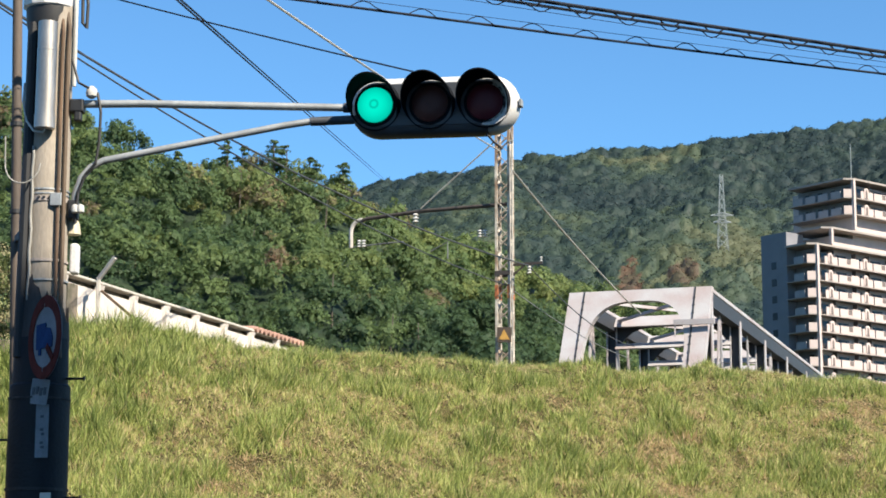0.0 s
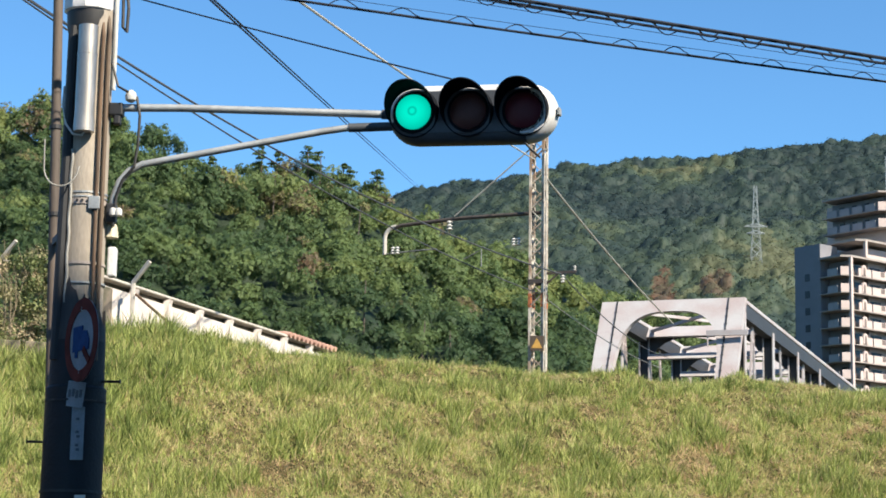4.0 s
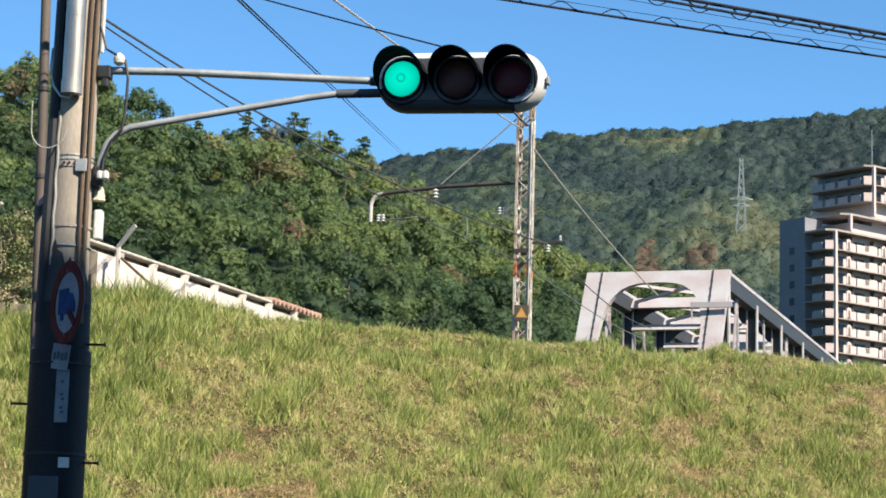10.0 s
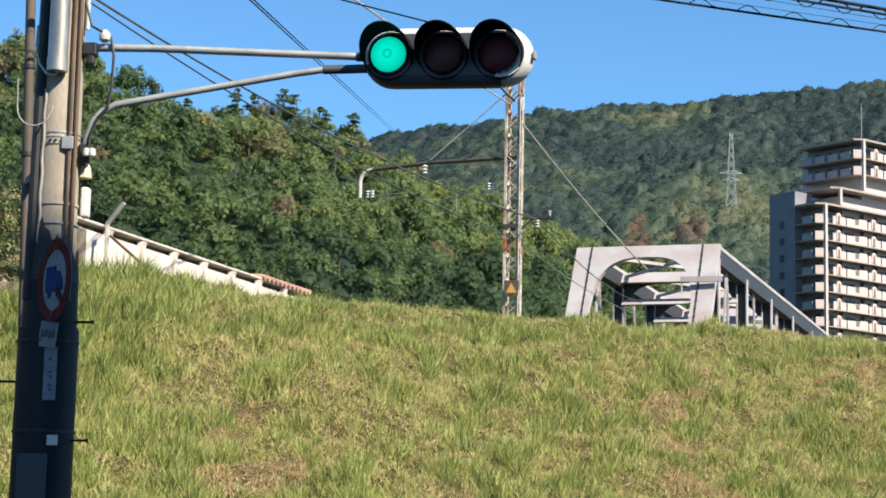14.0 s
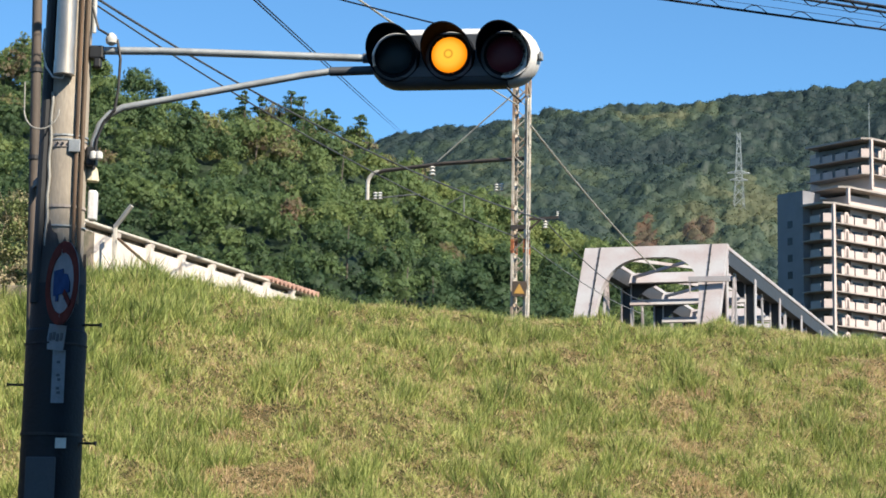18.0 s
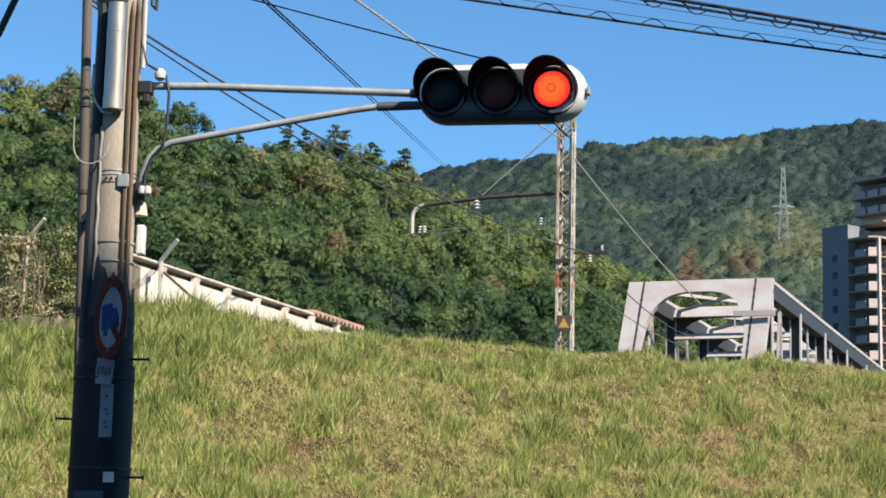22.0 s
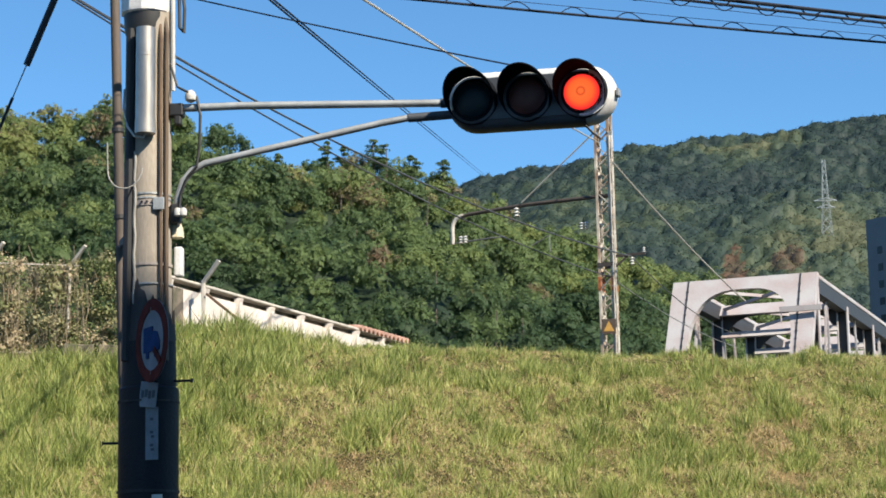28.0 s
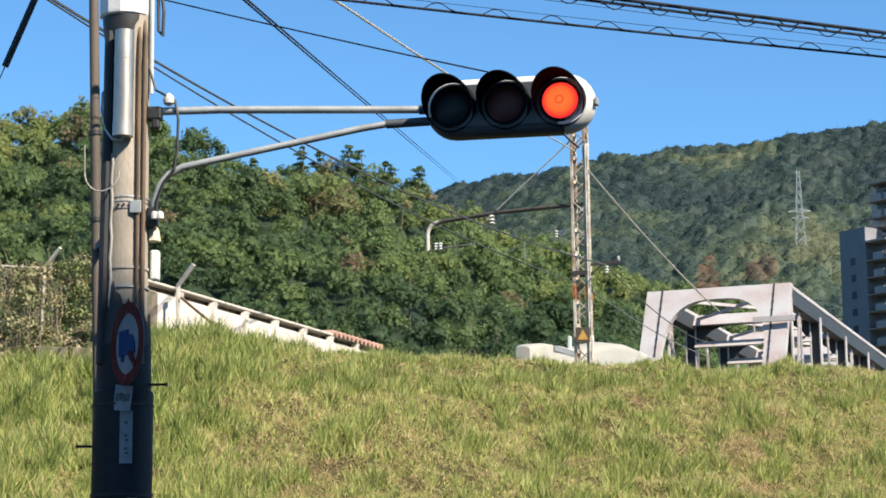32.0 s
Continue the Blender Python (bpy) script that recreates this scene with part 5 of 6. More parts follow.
# ---- apartment tower ----
def make_apartments():
    C = Vector((61.05, 335, 0))
    e1, e2 = Vector((0.766, 0.643, 0)), Vector((-0.643, 0.766, 0))
    b = thing("apartment_building", "stepped beige and grey apartment tower with rows of balconies", "apartment building", C)
    F, base = 2.82, 4.0
    P = lambda s, d, z: e1 * s + e2 * d + Vector((0, 0, z))

    def slab(plan, z0, z1, material, name):
        """A plate over an outline of (along, across) pairs."""
        g = Mesh()
        k = len(plan)
        vs = [P(s, d, z) for z in (z0, z1) for s, d in plan]
        g.add(vs, [tuple(range(k - 1, -1, -1)), tuple(range(k, 2 * k))] + [(i, (i + 1) % k, k + (i + 1) % k, k + i) for i in range(k)])
        return part(name, g, material, b)

    def block(s0, s1, d0, d1, z0, z1, material, name):
        return slab([(s0, d0), (s1, d0), (s1, d1), (s0, d1)], z0, z1, material, name)

    def arch(s, z, w, h):
        """A raised panel with a round head and a dark inset, proud of its parapet."""
        out = [(w / 2 * math.cos(math.pi * i / 8), h - w / 2 + w / 2 * math.sin(math.pi * i / 8)) for i in range(9)] + [(-w / 2, 0.0), (w / 2, 0.0)]
        for f, d0, d1, material, name in ((1.0, -0.10, 0.14, APTWARM, "arched_panel"), (0.45, -0.13, -0.10, APTSOFFIT, "panel_inset")):
            g = Mesh()
            vs = [P(s + x * f, d, z + 0.15 + y * (0.80 if f < 1 else 1.0)) for d in (d0, d1) for x, y in out]
            k = len(out)
            g.add(vs, [tuple(range(k)), tuple(range(2 * k - 1, k - 1, -1))] + [(i, (i + 1) % k, k + (i + 1) % k, k + i) for i in range(k)])
            part(name, g, material, b)

    NOSE = (-1.4, 1.0)            # how far the splayed corner stands out
    # tiers: start along the long side, roof height, foot, depth of the shaded side
    tiers = [(0.0, 61.5, base, 5.6), (3.8, 64.6, 61.7, 8.6), (9.9, 73.6, 64.8, 13.0)]
    block(2.2, 46, 1.7, 12.5, base, 60.5, APTWARM, "core")
    block(6.0, 46, 1.7, 13.0, 60.5, 63.6, APTWARM, "core")
    block(11.4, 46, 1.7, 14.5, 63.6, 72.9, APTWARM, "core")
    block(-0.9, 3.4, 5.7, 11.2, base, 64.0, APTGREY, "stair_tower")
    for s0, top, lo, deep in tiers:
        corner = [(s0, 0.0), (s0 + NOSE[0], NOSE[1]), (s0 + NOSE[0], deep)]
        slab([(46, -0.1), (s0, -0.15), (s0 + NOSE[0] - 0.15, NOSE[1] - 0.1), (s0 + NOSE[0] - 0.15, deep), (46, deep)][::-1], top - 0.32, top, APTSLAB, "roof_slab")
        block(s0 - 0.22, s0 + 0.30, -0.18, 0.30, lo, top - 0.32, APTWARM, "corner_fin")
        n = int((top - 0.5 - lo) / F)
        for k in range(n):
            z = top - 0.40 - (k + 1) * F
            if z < 28:
                continue
            slab([(46, 0.0)] + corner + [(s0 + 1.2, deep), (s0 + 1.2, 1.7), (46, 1.7)], z - 0.16, z, APTSLAB, "balcony_slab")
            # the splayed corner, in the sun
            (a0, b0), (a1, b1) = corner[0], corner[1]
            slab([(a0 - 0.25, b0 + 0.18), (a1, b1), (a1 + 0.1, b1 + 0.14), (a0 - 0.1, b0 + 0.32)], z - 0.02, z + 1.36, APTWARM, "parapet")
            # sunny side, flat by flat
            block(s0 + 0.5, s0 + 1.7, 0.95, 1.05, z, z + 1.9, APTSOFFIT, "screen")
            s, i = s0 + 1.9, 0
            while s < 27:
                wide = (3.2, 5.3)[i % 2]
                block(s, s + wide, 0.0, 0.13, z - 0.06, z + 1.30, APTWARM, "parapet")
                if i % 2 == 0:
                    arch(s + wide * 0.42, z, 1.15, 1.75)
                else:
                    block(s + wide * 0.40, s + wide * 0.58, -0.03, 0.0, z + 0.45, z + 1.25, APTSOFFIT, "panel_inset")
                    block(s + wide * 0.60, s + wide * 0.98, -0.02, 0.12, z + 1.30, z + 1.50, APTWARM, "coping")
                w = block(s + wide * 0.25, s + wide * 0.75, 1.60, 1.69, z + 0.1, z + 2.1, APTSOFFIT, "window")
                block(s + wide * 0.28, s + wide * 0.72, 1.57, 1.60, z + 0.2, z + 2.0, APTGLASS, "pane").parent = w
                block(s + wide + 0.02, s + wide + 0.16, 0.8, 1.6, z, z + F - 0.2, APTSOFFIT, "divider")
                s += wide + 0.28
                i += 1
            # shaded side: wall, windows and railed balconies, in greyer and darker colours
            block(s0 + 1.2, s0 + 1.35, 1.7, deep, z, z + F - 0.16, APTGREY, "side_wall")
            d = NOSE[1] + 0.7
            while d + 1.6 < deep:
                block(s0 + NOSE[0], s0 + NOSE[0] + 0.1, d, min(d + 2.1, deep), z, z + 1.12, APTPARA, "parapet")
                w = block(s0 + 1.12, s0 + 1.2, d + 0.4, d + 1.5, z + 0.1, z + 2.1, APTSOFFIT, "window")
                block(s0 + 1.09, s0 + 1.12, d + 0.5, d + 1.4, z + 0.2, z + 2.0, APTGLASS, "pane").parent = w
                d += 2.75
    for k in range(9):
        block(-0.96, -0.9, 8.0, 9.0, 58.0 - k * F, 59.2 - k * F, APTGLASS, "window")
    g = Mesh()
    g.tube([P(9.9, 0.4, 73.5), P(9.9, 0.4, 79.6)], [0.09, 0.05], 6)
    part("lightning_rod", g, TOWERSTEEL, b)


make_apartments()


def make_pylon():
    p = thing("transmission_tower", "slender grey lattice power pylon on the mountainside", "pylon", (96.1, 705, 122.6))
    H, w = 29.0, 1.9
    W = lambda z: 0.5 + (w - 0.5) * (1 - z / H) ** 1.25
    for sx, sy in ((1, 1), (1, -1), (-1, 1), (-1, -1)):
        g = Mesh()
        g.tube([(sx * W(z), sy * W(z), z) for z in np.linspace(-6, H, 9).clip(-6, H)], 0.10, 5)
        part("leg", g, TOWERSTEEL, p)
    n = 9
    for i in range(n):
        z0, z1 = H * i / n, H * (i + 1) / n
        for s in (1, -1):
            g = Mesh()
            g.tube([(-s * W(z0), -W(z0), z0), (s * W(z1), -W(z1), z1)], 0.085, 4)
            part("brace", g, TOWERSTEEL, p)
            g = Mesh()
            g.tube([(-s * W(z0), W(z0), z0), (s * W(z1), W(z1), z1)], 0.085, 4)
            part("brace", g, TOWERSTEEL, p)
    for z, l in ((14.6, 3.9), (12.2, 3.1)):
        g = Mesh()
        g.tube([(-l, 0, z), (0, 0, z + 1.0), (l, 0, z)], 0.24, 5)
        g.tube([(-l, 0, z), (l, 0, z)], 0.22, 5)
        part("cross_arm", g, TOWERSTEEL, p)


make_pylon()


# ---- overhead lines ----
def line(name, pts, r, material, label, seg=6):
    g = Mesh()
    g.tube(pts, r, seg)
    return tagged(link(name, g, material, smooth=True), label, "cable")


def lashed(name, a, b, drop, r, amp, pitch, label, phase=0.0, low=False):
    """A cable hung from a thin messenger by a wavy lashing."""
    c = thing(name, label, "cable")
    pts = sag(a, b, drop, 24)
    g = Mesh()
    g.tube(pts, r, 6)
    part("cable", g, WIREDARK, c, smooth=True)
    a, b = Vector(a), Vector(b)
    L = (b - a).length
    n = int(L / pitch) * 10
    g = Mesh()
    wave = []
    for i in range(n + 1):
        t = i / n
        q = a.lerp(b, t) - Vector((0, 0, drop * 4 * t * (1 - t)))
        h = max(0.0, math.sin(2 * math.pi * L * t / pitch + phase)) * amp
        wave.append(q + Vector((0, 0.02 * math.cos(2 * math.pi * L * t / pitch), -h if low else h)))
    g.tube(wave, r * 0.42, 5)
    part("lashing", g, WIREDARK, c)
    g = Mesh()
    g.tube([p + Vector((0, 0, (-amp if low else amp))) for p in pts], r * 0.22, 4)
    part("messenger", g, WIREDARK, c)


lashed("lashed_cable", (-2.854, 13.6, 5.868), (4.375, 18.3, 6.282), 0.02, 0.0105, 0.062, 0.52, "dark telephone cable with wavy lashing across the sky", 0.4)
lashed("lashed_cable", (-2.864, 13.6, 6.145), (4.311, 18.0, 6.391), 0.0, 0.016, 0.05, 0.46, "thick dark telephone cable with looped lashing", 1.2, low=True)
lashed("lashed_cable", (-2.869, 13.62, 6.167), (4.314, 18.02, 6.354), 0.025, 0.012, 0.045, 0.43, "dark cable lashed beside its neighbour", 2.2, low=True)
line("service_wire", sag((-2.711, 14.5, 5.979), (-0.201, 13.56, 5.094), 0.01), 0.006, WIREDARK, "thin dark service wire")
line("stay_wire", sag((-3.4, 17.0, 8.02), (1.39, 49.5, 12.62), 0.1), 0.017, WIREPALE, "weathered pale stay wire running to the mast")
for dx in (0.0, 0.040):
    line("high_wire", [Vector((-2.46 + dx * 0.3, 14.6, 6.387))] + sag((-2.65 + dx, 20, 7.538), (-7.86 + dx * 14, 330, 69.115), 0.0), 0.011, WIREDARK, "thin dark distant wire")
F3 = Vector((2.05, 49.5, 9.81))
line("feeder_wire", sag((-17.87, 2.36, 16.43), F3, 2.39, 40), 0.017, WIREGREY, "grey feeder wire running along the railway")
line("feeder_wire", sag((-17.87, 2.36, 16.62), F3, 2.45, 40), 0.011, WIREGREY, "thin grey wire strung close beside the feeder wire")
line("feeder_wire", sag(F3, (7.6, 82, 12.0), 0.35), 0.015, WIREGREY, "weathered bare feeder wire from mast to bridge")
line("contact_wire", sag((-12.61, 10.73, 12.58), (1.55, 50, 9.4), 1.21, 30), 0.014, WIREGREY, "thin grey wire running along the railway")
line("contact_wire", sag((1.55, 50, 9.4), (7.0, 77, 10.9), 0.2), 0.013, WIRELIGHT, "bare wire running into the bridge")
line("guy_wire", sag((1.66, 49.6, 12.2), (7.6, 79.4, 12.95), 0.15), 0.028, WIREPALE, "pale guy wire from the mast to the portal")
line("guy_wire", sag((1.35, 49.7, 13.0), (-0.55, 50.4, 11.38), 0.0), 0.018, WIREPALE, "pale stay of the bracket arm")
gw = thing("guy_wire", "thin guy wire with a black sleeve", "cable")
d0, d1 = Vector((-2.45, 11, 5.40)), Vector((-3.6, 11, 2.6))
g = Mesh()
g.tube([d0, d1], 0.004, 5)
part("wire", g, GREYCABLE, gw)
g = Mesh()
g.tube([d0 + Vector((0, 0, 0)), d0.lerp(d1, 0.32)], 0.019, 10)
part("sleeve", g, BLACKRUB, gw, "black protective sleeve")
g = Mesh()
g.tube([d0.lerp(d1, 0.385), d0.lerp(d1, 0.47)], 0.009, 8)
part("sleeve", g, BLACKRUB, gw, "black protective sleeve")


# ---- grass of the levee ----
def make_grass():
    rs = np.random.RandomState(77)
    # tufts of upright blades, loose blades between them, and flattened straw over all
    nt, per = 22500, 17
    tx, ts = rs.uniform(-9.5, 10.5, nt), rs.uniform(-5.4, 0.9, nt)
    n1, n2, n3 = nt * per, 90000, 150000
    x = np.r_[np.repeat(tx, per) + rs.normal(size=n1) * 0.036, rs.uniform(-9.5, 10.5, n2 + n3)]
    s = np.r_[np.repeat(ts, per) + rs.normal(size=n1) * 0.036, rs.uniform(-5.4, 0.9, n2 + n3)]
    n = len(x)
    kind = np.r_[np.zeros(n1), np.ones(n2), np.full(n3, 2)]
    y = 26.0 + (s + 0.406 * (x + 4.65)) / 0.914
    z = bank(x, y)
    # clumps a hand or two across, between them hollows of old straw
    clump = 0.6 * smooth_noise(x, s * 1.3, 51, 0.34) + 0.4 * smooth_noise(x, s, 52, 0.16)
    broad = smooth_noise(x, s * 1.4, 53, 1.5)
    band = np.clip(1.3 - np.abs(s + 2.5) / 2.0, 0, 1)               # the mown middle of the bank is driest
    rank = np.clip(np.exp(-((x + 4.6) / 1.5) ** 2) * np.clip((s + 3.4) / 2.2, 0, 1) + np.where(x < -5.0, 0.6, 0), 0, 1)
    edge = np.clip((s + 1.2) / 1.0, 0, 1)
    foot = np.clip((-4.1 - s) / 0.5, 0, 1)
    lush = np.clip((clump - 0.48) * 3.6 + (0.5 - broad) * 0.7 * band + 0.5 * rank + 0.15 * edge + 0.35 * foot + 0.45, 0, 1)
    own = np.r_[np.repeat(rs.normal(size=nt), per), rs.normal(size=n2 + n3)] * 0.15
    tone = 0.385 - 0.15 * lush + own + rs.normal(size=n) * 0.11 - 0.10 * rank + np.where(x < -5.2, 0.08, 0)
    tone = np.clip(tone, 0.04, 0.78)
    straw = rs.rand(n) < 0.05 * (1 - 0.7 * rank) + 0.20 * (0.3 + 0.7 * band) * (1 - lush)
    tone = np.where(straw | (kind == 2), rs.uniform(0.58, 1.0, n), tone)
    size = np.r_[np.repeat(rs.uniform(0.5, 1.4, nt), per), np.full(n2 + n3, 0.8)]
    h = (0.065 + 0.22 * np.clip(lush * clump - 0.10, 0, 1) + 0.085 * rank) * rs.uniform(0.5, 1.25, n) * size * (1 - 0.35 * edge * (1 - rank))
    # matted brown patches where last year's growth lies flat
    mat_down = smooth_noise(x * 0.7, s * 1.6, 55, 0.45) * (0.35 + smooth_noise(x, s, 56, 1.3)) + rs.normal(size=n) * 0.04
    worn = (mat_down > 0.72) & (rank < 0.5) & (edge < 0.4)
    tone = np.where(worn & (rs.rand(n) < 0.7), rs.uniform(0.80, 1.0, n), tone)
    h = np.where(worn, h * 0.5, h)
    lean = rs.uniform(0.1, 1.0, n) * h
    flat = kind == 2
    keep = ~flat | (rs.rand(n) < 0.22 + 0.5 * (1 - lush) + 0.8 * worn)
    lean = np.where(flat, rs.uniform(0.05, 0.16, n), lean)
    h = np.where(flat, rs.uniform(0.005, 0.06, n), h)
    w = rs.uniform(0.0040, 0.0100, n) * (1 + 0.4 * rank)
    a, la = rs.uniform(0, 2 * math.pi, n), rs.uniform(0, 2 * math.pi, n)
    root = np.c_[x, y, z - 0.01 + np.where(flat, 0.025, 0)]
    side = np.c_[np.cos(a), np.sin(a), 0 * a] * w[:, None]
    tip = np.c_[np.cos(la) * lean, np.sin(la) * lean, h]
    v = np.stack([root - side, root + side, root + tip], 1)[keep].reshape(-1, 3)
    tagged(quick("bank_grass", v, np.arange(len(v)).reshape(-1, 3), np.repeat(tone[keep], 3), GRASS), "sunlit green and straw-coloured grass on the levee bank", "grass", kind="stuff")


make_grass()


# ---- unseen plain block beside the road, added to cast shade on road and lower pole ----
def make_shade_block():
    b = thing("shade_building", "plain tall unseen building on the near side, added to shade the road", "building", (21, -9.75, 0))
    g = Mesh()
    g.box((0, 0, 10.8), (31, 20.5, 21.6))
    part("wall", g, APTPARA, b)
    g = Mesh()
    g.box((0, 0, 21.7), (31, 20.5, 0.2))
    part("roof", g, APTSLAB, b)


make_shade_block()


# ---- moving things ----
def make_van():
    v = thing("van", "dark navy box van with a flat roof driving past", "van", (0.1, 8.24, 0))
    g = Mesh()
    prof = [(-1.62, 0.35), (-1.70, 0.55), (-1.68, 0.95), (-1.60, 1.80), (-1.585, 1.825), (-1.56, 1.90), (1.62, 1.90), (1.68, 1.825), (1.72, 1.80), (1.80, 0.95), (1.82, 0.5), (1.74, 0.35)]
    g.prism(prof, -0.74, 0.74)
    part("body", g, VANPAINT, v, bevel=0.03)
    g = Mesh()
    for s in (-0.73, 0.73):
        g.beam((-1.56, s, 1.915), (1.68, s, 1.915), 0.05, 0.04)
    part("roof_rail", g, VANPAINT, v, "dark roof rail", bevel=0.008)
    for x in (-0.62, 0.28, 0.55):
        g = Mesh()
        g.beam((x, -0.745, 1.88), (x, 0.745, 1.88), 0.01, 0.06)
        part("roof_seam", g, BLACKRUB, v)
    g = Mesh()
    g.beam((1.62, -0.6, 1.835), (1.90, -0.6, 1.825), 0.05, 0.03)
    g.box((1.78, 0, 1.82), (0.24, 1.3, 0.035))
    part("rear_spoiler", g, VANPAINT, v, bevel=0.01)
    g = Mesh()
    g.beam((0.0, -0.75, 1.81), (1.3, -0.75, 1.81), 0.012, 0.014)
    part("bright_trim", g, CHROME, v, "thin bright trim")
    for x0, x1 in ((-1.35, -0.75), (-0.65, 0.25), (0.35, 1.4)):
        for s in (-0.742, 0.742):
            g = Mesh()
            g.box(((x0 + x1) / 2, s, 1.42), (x1 - x0, 0.012, 0.55))
            part("window", g, CARGLASS, v)
    g = Mesh()
    g.box((-1.655, 0, 1.38), (0.02, 1.25, 0.62), pose(0, 0, 0, 0, 6).to_3x3())
    part("windscreen", g, CARGLASS, v)
    for x in (-1.1, 1.1):
        for s in (-0.68, 0.68):
            g = Mesh()
            g.lathe([(0.17, -0.075), (0.26, -0.07), (0.275, -0.04), (0.275, 0.04), (0.26, 0.07), (0.17, 0.075)], c=(0, 0, 0), seg=24, m=pose(0, 0, 0, 90).to_3x3())
            wheel = part("wheel", g, TYRE, v)
            wheel.location = (x, s, 0.305)
            g = Mesh()
            g.lathe([(0.168, -0.05), (0.168, 0.05)], seg=20, m=pose(0, 0, 0, 90).to_3x3())
            part("rim", g, CHROME, wheel)
    return v


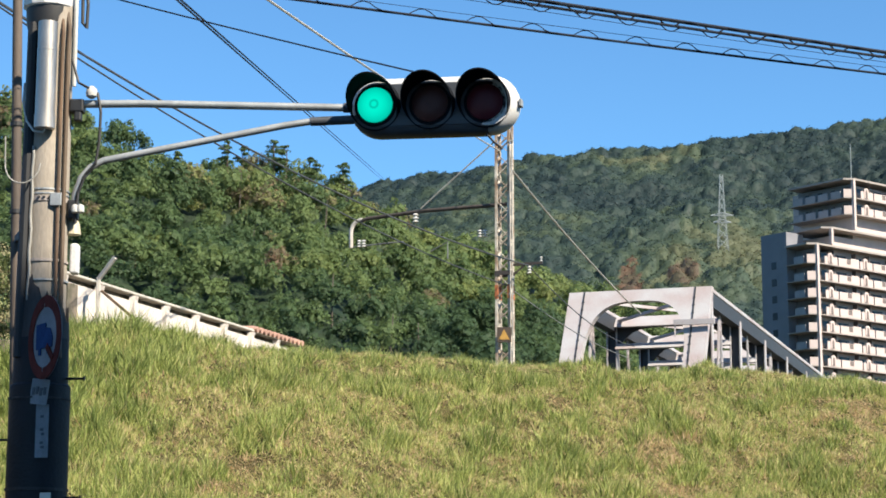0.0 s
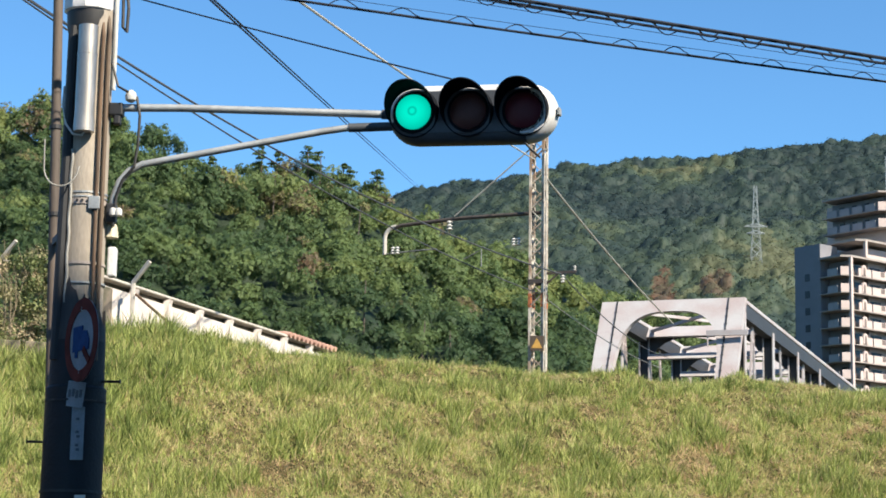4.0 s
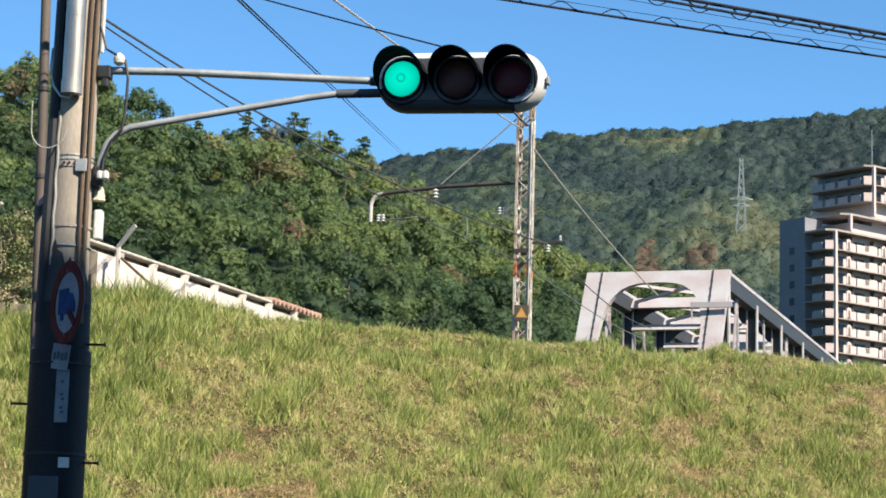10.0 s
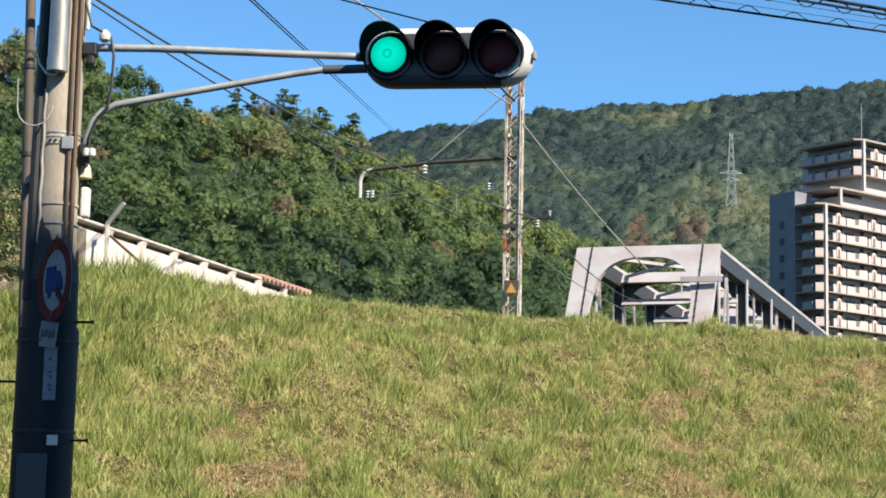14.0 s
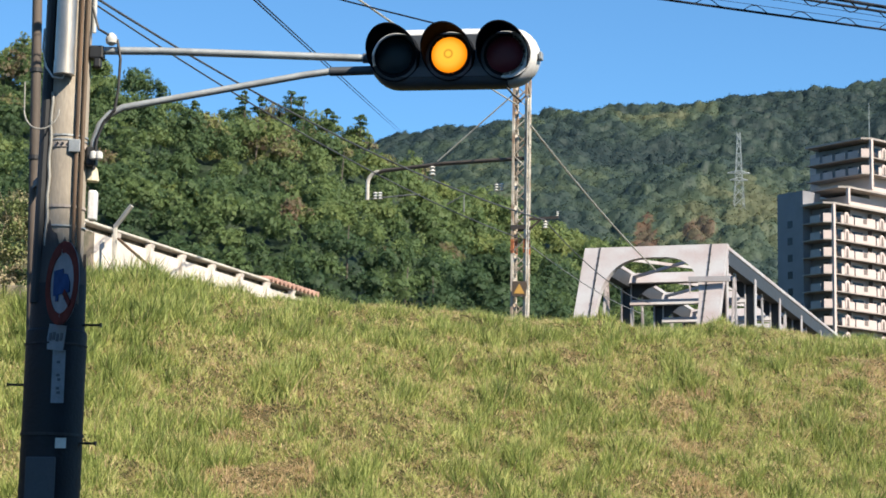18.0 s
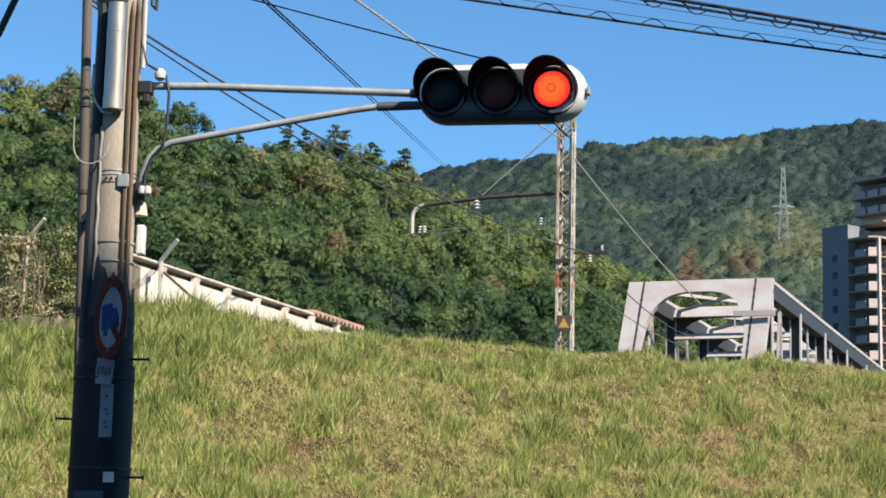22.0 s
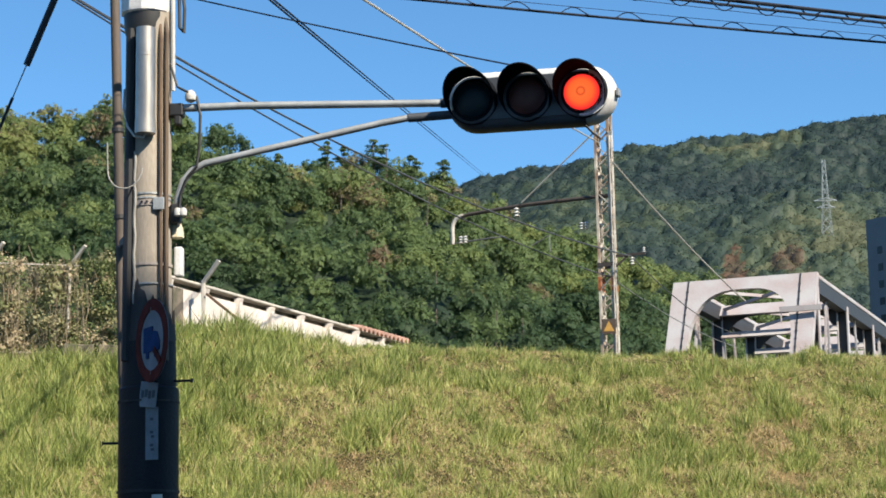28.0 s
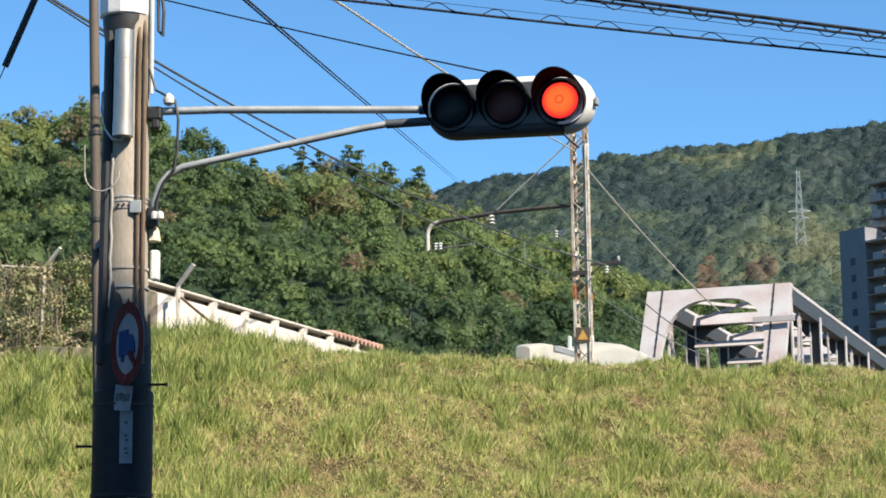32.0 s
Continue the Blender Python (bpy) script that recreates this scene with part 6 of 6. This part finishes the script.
def make_train():
    """A cream electric train; only its roof clears the levee."""
    t = thing("train", "cream-white electric train with rounded nose running along the levee", "train", along(-30))
    m = Matrix(((U.x, V.x, 0, 0), (U.y, V.y, 0, 0), (0, 0, 1, 0), (0, 0, 0, 1)))      # local x along the track, away
    z0 = RAIL_Z
    def hull(stations, n=18):
        g = Mesh()
        vs = []
        for s, w, lo, hi, arch in stations:
            ring = [(-w, lo), (-w, hi - arch)]
            ring += [(-w * math.cos(math.pi * i / (n + 1)) ** 1, hi - arch + arch * math.sin(math.pi * i / (n + 1)) ** 0.75) for i in range(1, n + 1)]
            ring += [(w, hi - arch), (w, lo)]
            vs += [m @ Vector((s, o, z0 + z)) for o, z in ring]
        k = n + 4
        fs = [tuple(range(k)), tuple(range(len(vs) - 1, len(vs) - k - 1, -1))]
        for a in range(len(stations) - 1):
            fs += [(a * k + i, (a + 1) * k + i, (a + 1) * k + (i + 1) % k, a * k + (i + 1) % k) for i in range(k)]
        return g.add(vs, fs)
    part("cab_car", hull([(0.0, 0.9, 0.5, 2.35, 0.6), (0.5, 1.2, 0.5, 3.0, 0.9), (1.3, 1.35, 0.5, 3.4, 1.1), (2.4, 1.42, 0.5, 3.60, 1.1), (20, 1.42, 0.5, 3.62, 1.1)]), TRAINWHITE, t, "cream cab car", smooth=True)
    for k in range(1, 3):
        part("car", hull([(k * 20.4 + 0.2, 1.42, 0.5, 3.62, 0.55), (k * 20.4 + 20, 1.42, 0.5, 3.62, 0.55)]), TRAINWHITE, t, "cream passenger car", smooth=True)
    # roof fairing with its dark grille, then the long hump
    part("roof_fairing", hull([(0.5, 0.2, 3.0, 3.58, 0.1), (0.9, 0.34, 3.1, 3.70, 0.12), (1.7, 0.43, 3.2, 3.81, 0.12), (3.0, 0.46, 3.3, 3.88, 0.1), (4.4, 0.46, 3.3, 3.94, 0.1), (5.2, 0.5, 3.3, 3.9, 0.1)]), TRAINWHITE, t, "raised white roof fairing", smooth=True)
    g = Mesh()
    for off in (-0.455, 0.455):
        g.beam(m @ Vector((1.9, off, z0 + 3.68)), m @ Vector((4.0, off, z0 + 3.74)), 0.05, 0.15)
    part("grille", g, TRAINGREY, t, "dark side grille")
    part("cooling_unit", hull([(4.6, 0.44, 3.3, 3.9, 0.15), (5.4, 0.55, 3.3, 4.14, 0.25), (7.5, 0.6, 3.3, 4.54, 0.3), (9.5, 0.6, 3.3, 4.72, 0.3), (13.5, 0.55, 3.3, 4.75, 0.25), (17.0, 0.5, 3.3, 4.2, 0.1)]), TRAINWHITE, t, "rounded roof cooling unit", smooth=True)
    for s, z, h in ((4.25, 3.9, 0.42), (6.6, 4.36, 0.26)):
        g = Mesh()
        g.beam(m @ Vector((s, 0.2, z0 + z)), m @ Vector((s + 0.05, 0.2, z0 + z + h)), 0.10, 0.10)
        part("aerial", g, PORCELAIN, t, "small white roof aerial", bevel=0.02)
    g = Mesh()
    for off in (-1.425, 1.425):
        g.beam(m @ Vector((2.5, off, z0 + 2.3)), m @ Vector((19.5, off, z0 + 2.3)), 0.02, 0.8)
    part("window_band", g, TRAINDARK, t, "dark window band")
    for s in (3.5, 16.5, 24, 37, 44.5, 57.5):
        for off in (-0.53, 0.53):
            g = Mesh()
            g.lathe([(0.36, -0.05), (0.43, -0.05), (0.43, 0.05), (0.36, 0.05)], c=m @ Vector((s, off, z0 + 0.43)), seg=18, m=(m.to_3x3() @ pose(0, 0, 0, 90).to_3x3()))
            part("wheel", g, DARKSTEEL, t)
    return t


VAN, TRAIN = make_van(), make_train()
TRAIN_END, TRAIN_SPEED = -25.0, 8.0       # where the nose stands at 32 s along the track; metres a second


def motions():
    y = -0.048
    # each lamp face slides out through its lens while its colour shows
    shows = ((0.0, 17.75), (17.75, 20.8), (20.8, 32.0))
    for (lamp, x), (on, off) in zip(LAMPS, shows):
        rows = []
        for t in (0.0, on - 0.03, on + 0.03, off - 0.03, off + 0.03, 32.0):
            if 0 <= t <= 32.0 and (not rows or t > rows[-1][0]):
                lit = on <= t <= off
                rows.append((t, pose(x, y - 0.019 if lit else y + 0.07, 0)))
        walk(lamp, rows)
    # the van gathers speed as it passes
    def van_x(u):
        v = min(max(u, -1.0), 1.0)
        return 0.104 - 4.14 * v - 0.36 * v * v - (4.14 + 0.72 * v) * (u - v)
    walk(VAN, [(t, pose(van_x(t - 29.2), 8.24, 0)) for t in (0.0, 16.0, 27.0, 28.2, 28.5, 28.8, 29.1, 29.4, 29.7, 30.0, 30.2, 32.0)])
    rows = []
    for t in (0.0, 16.0, 30.0, 31.0, 32.0):
        p = along(TRAIN_END - (t - 32.0) * TRAIN_SPEED)
        rows.append((t, pose(p.x, p.y, 0)))
    walk(TRAIN, rows)


motions()
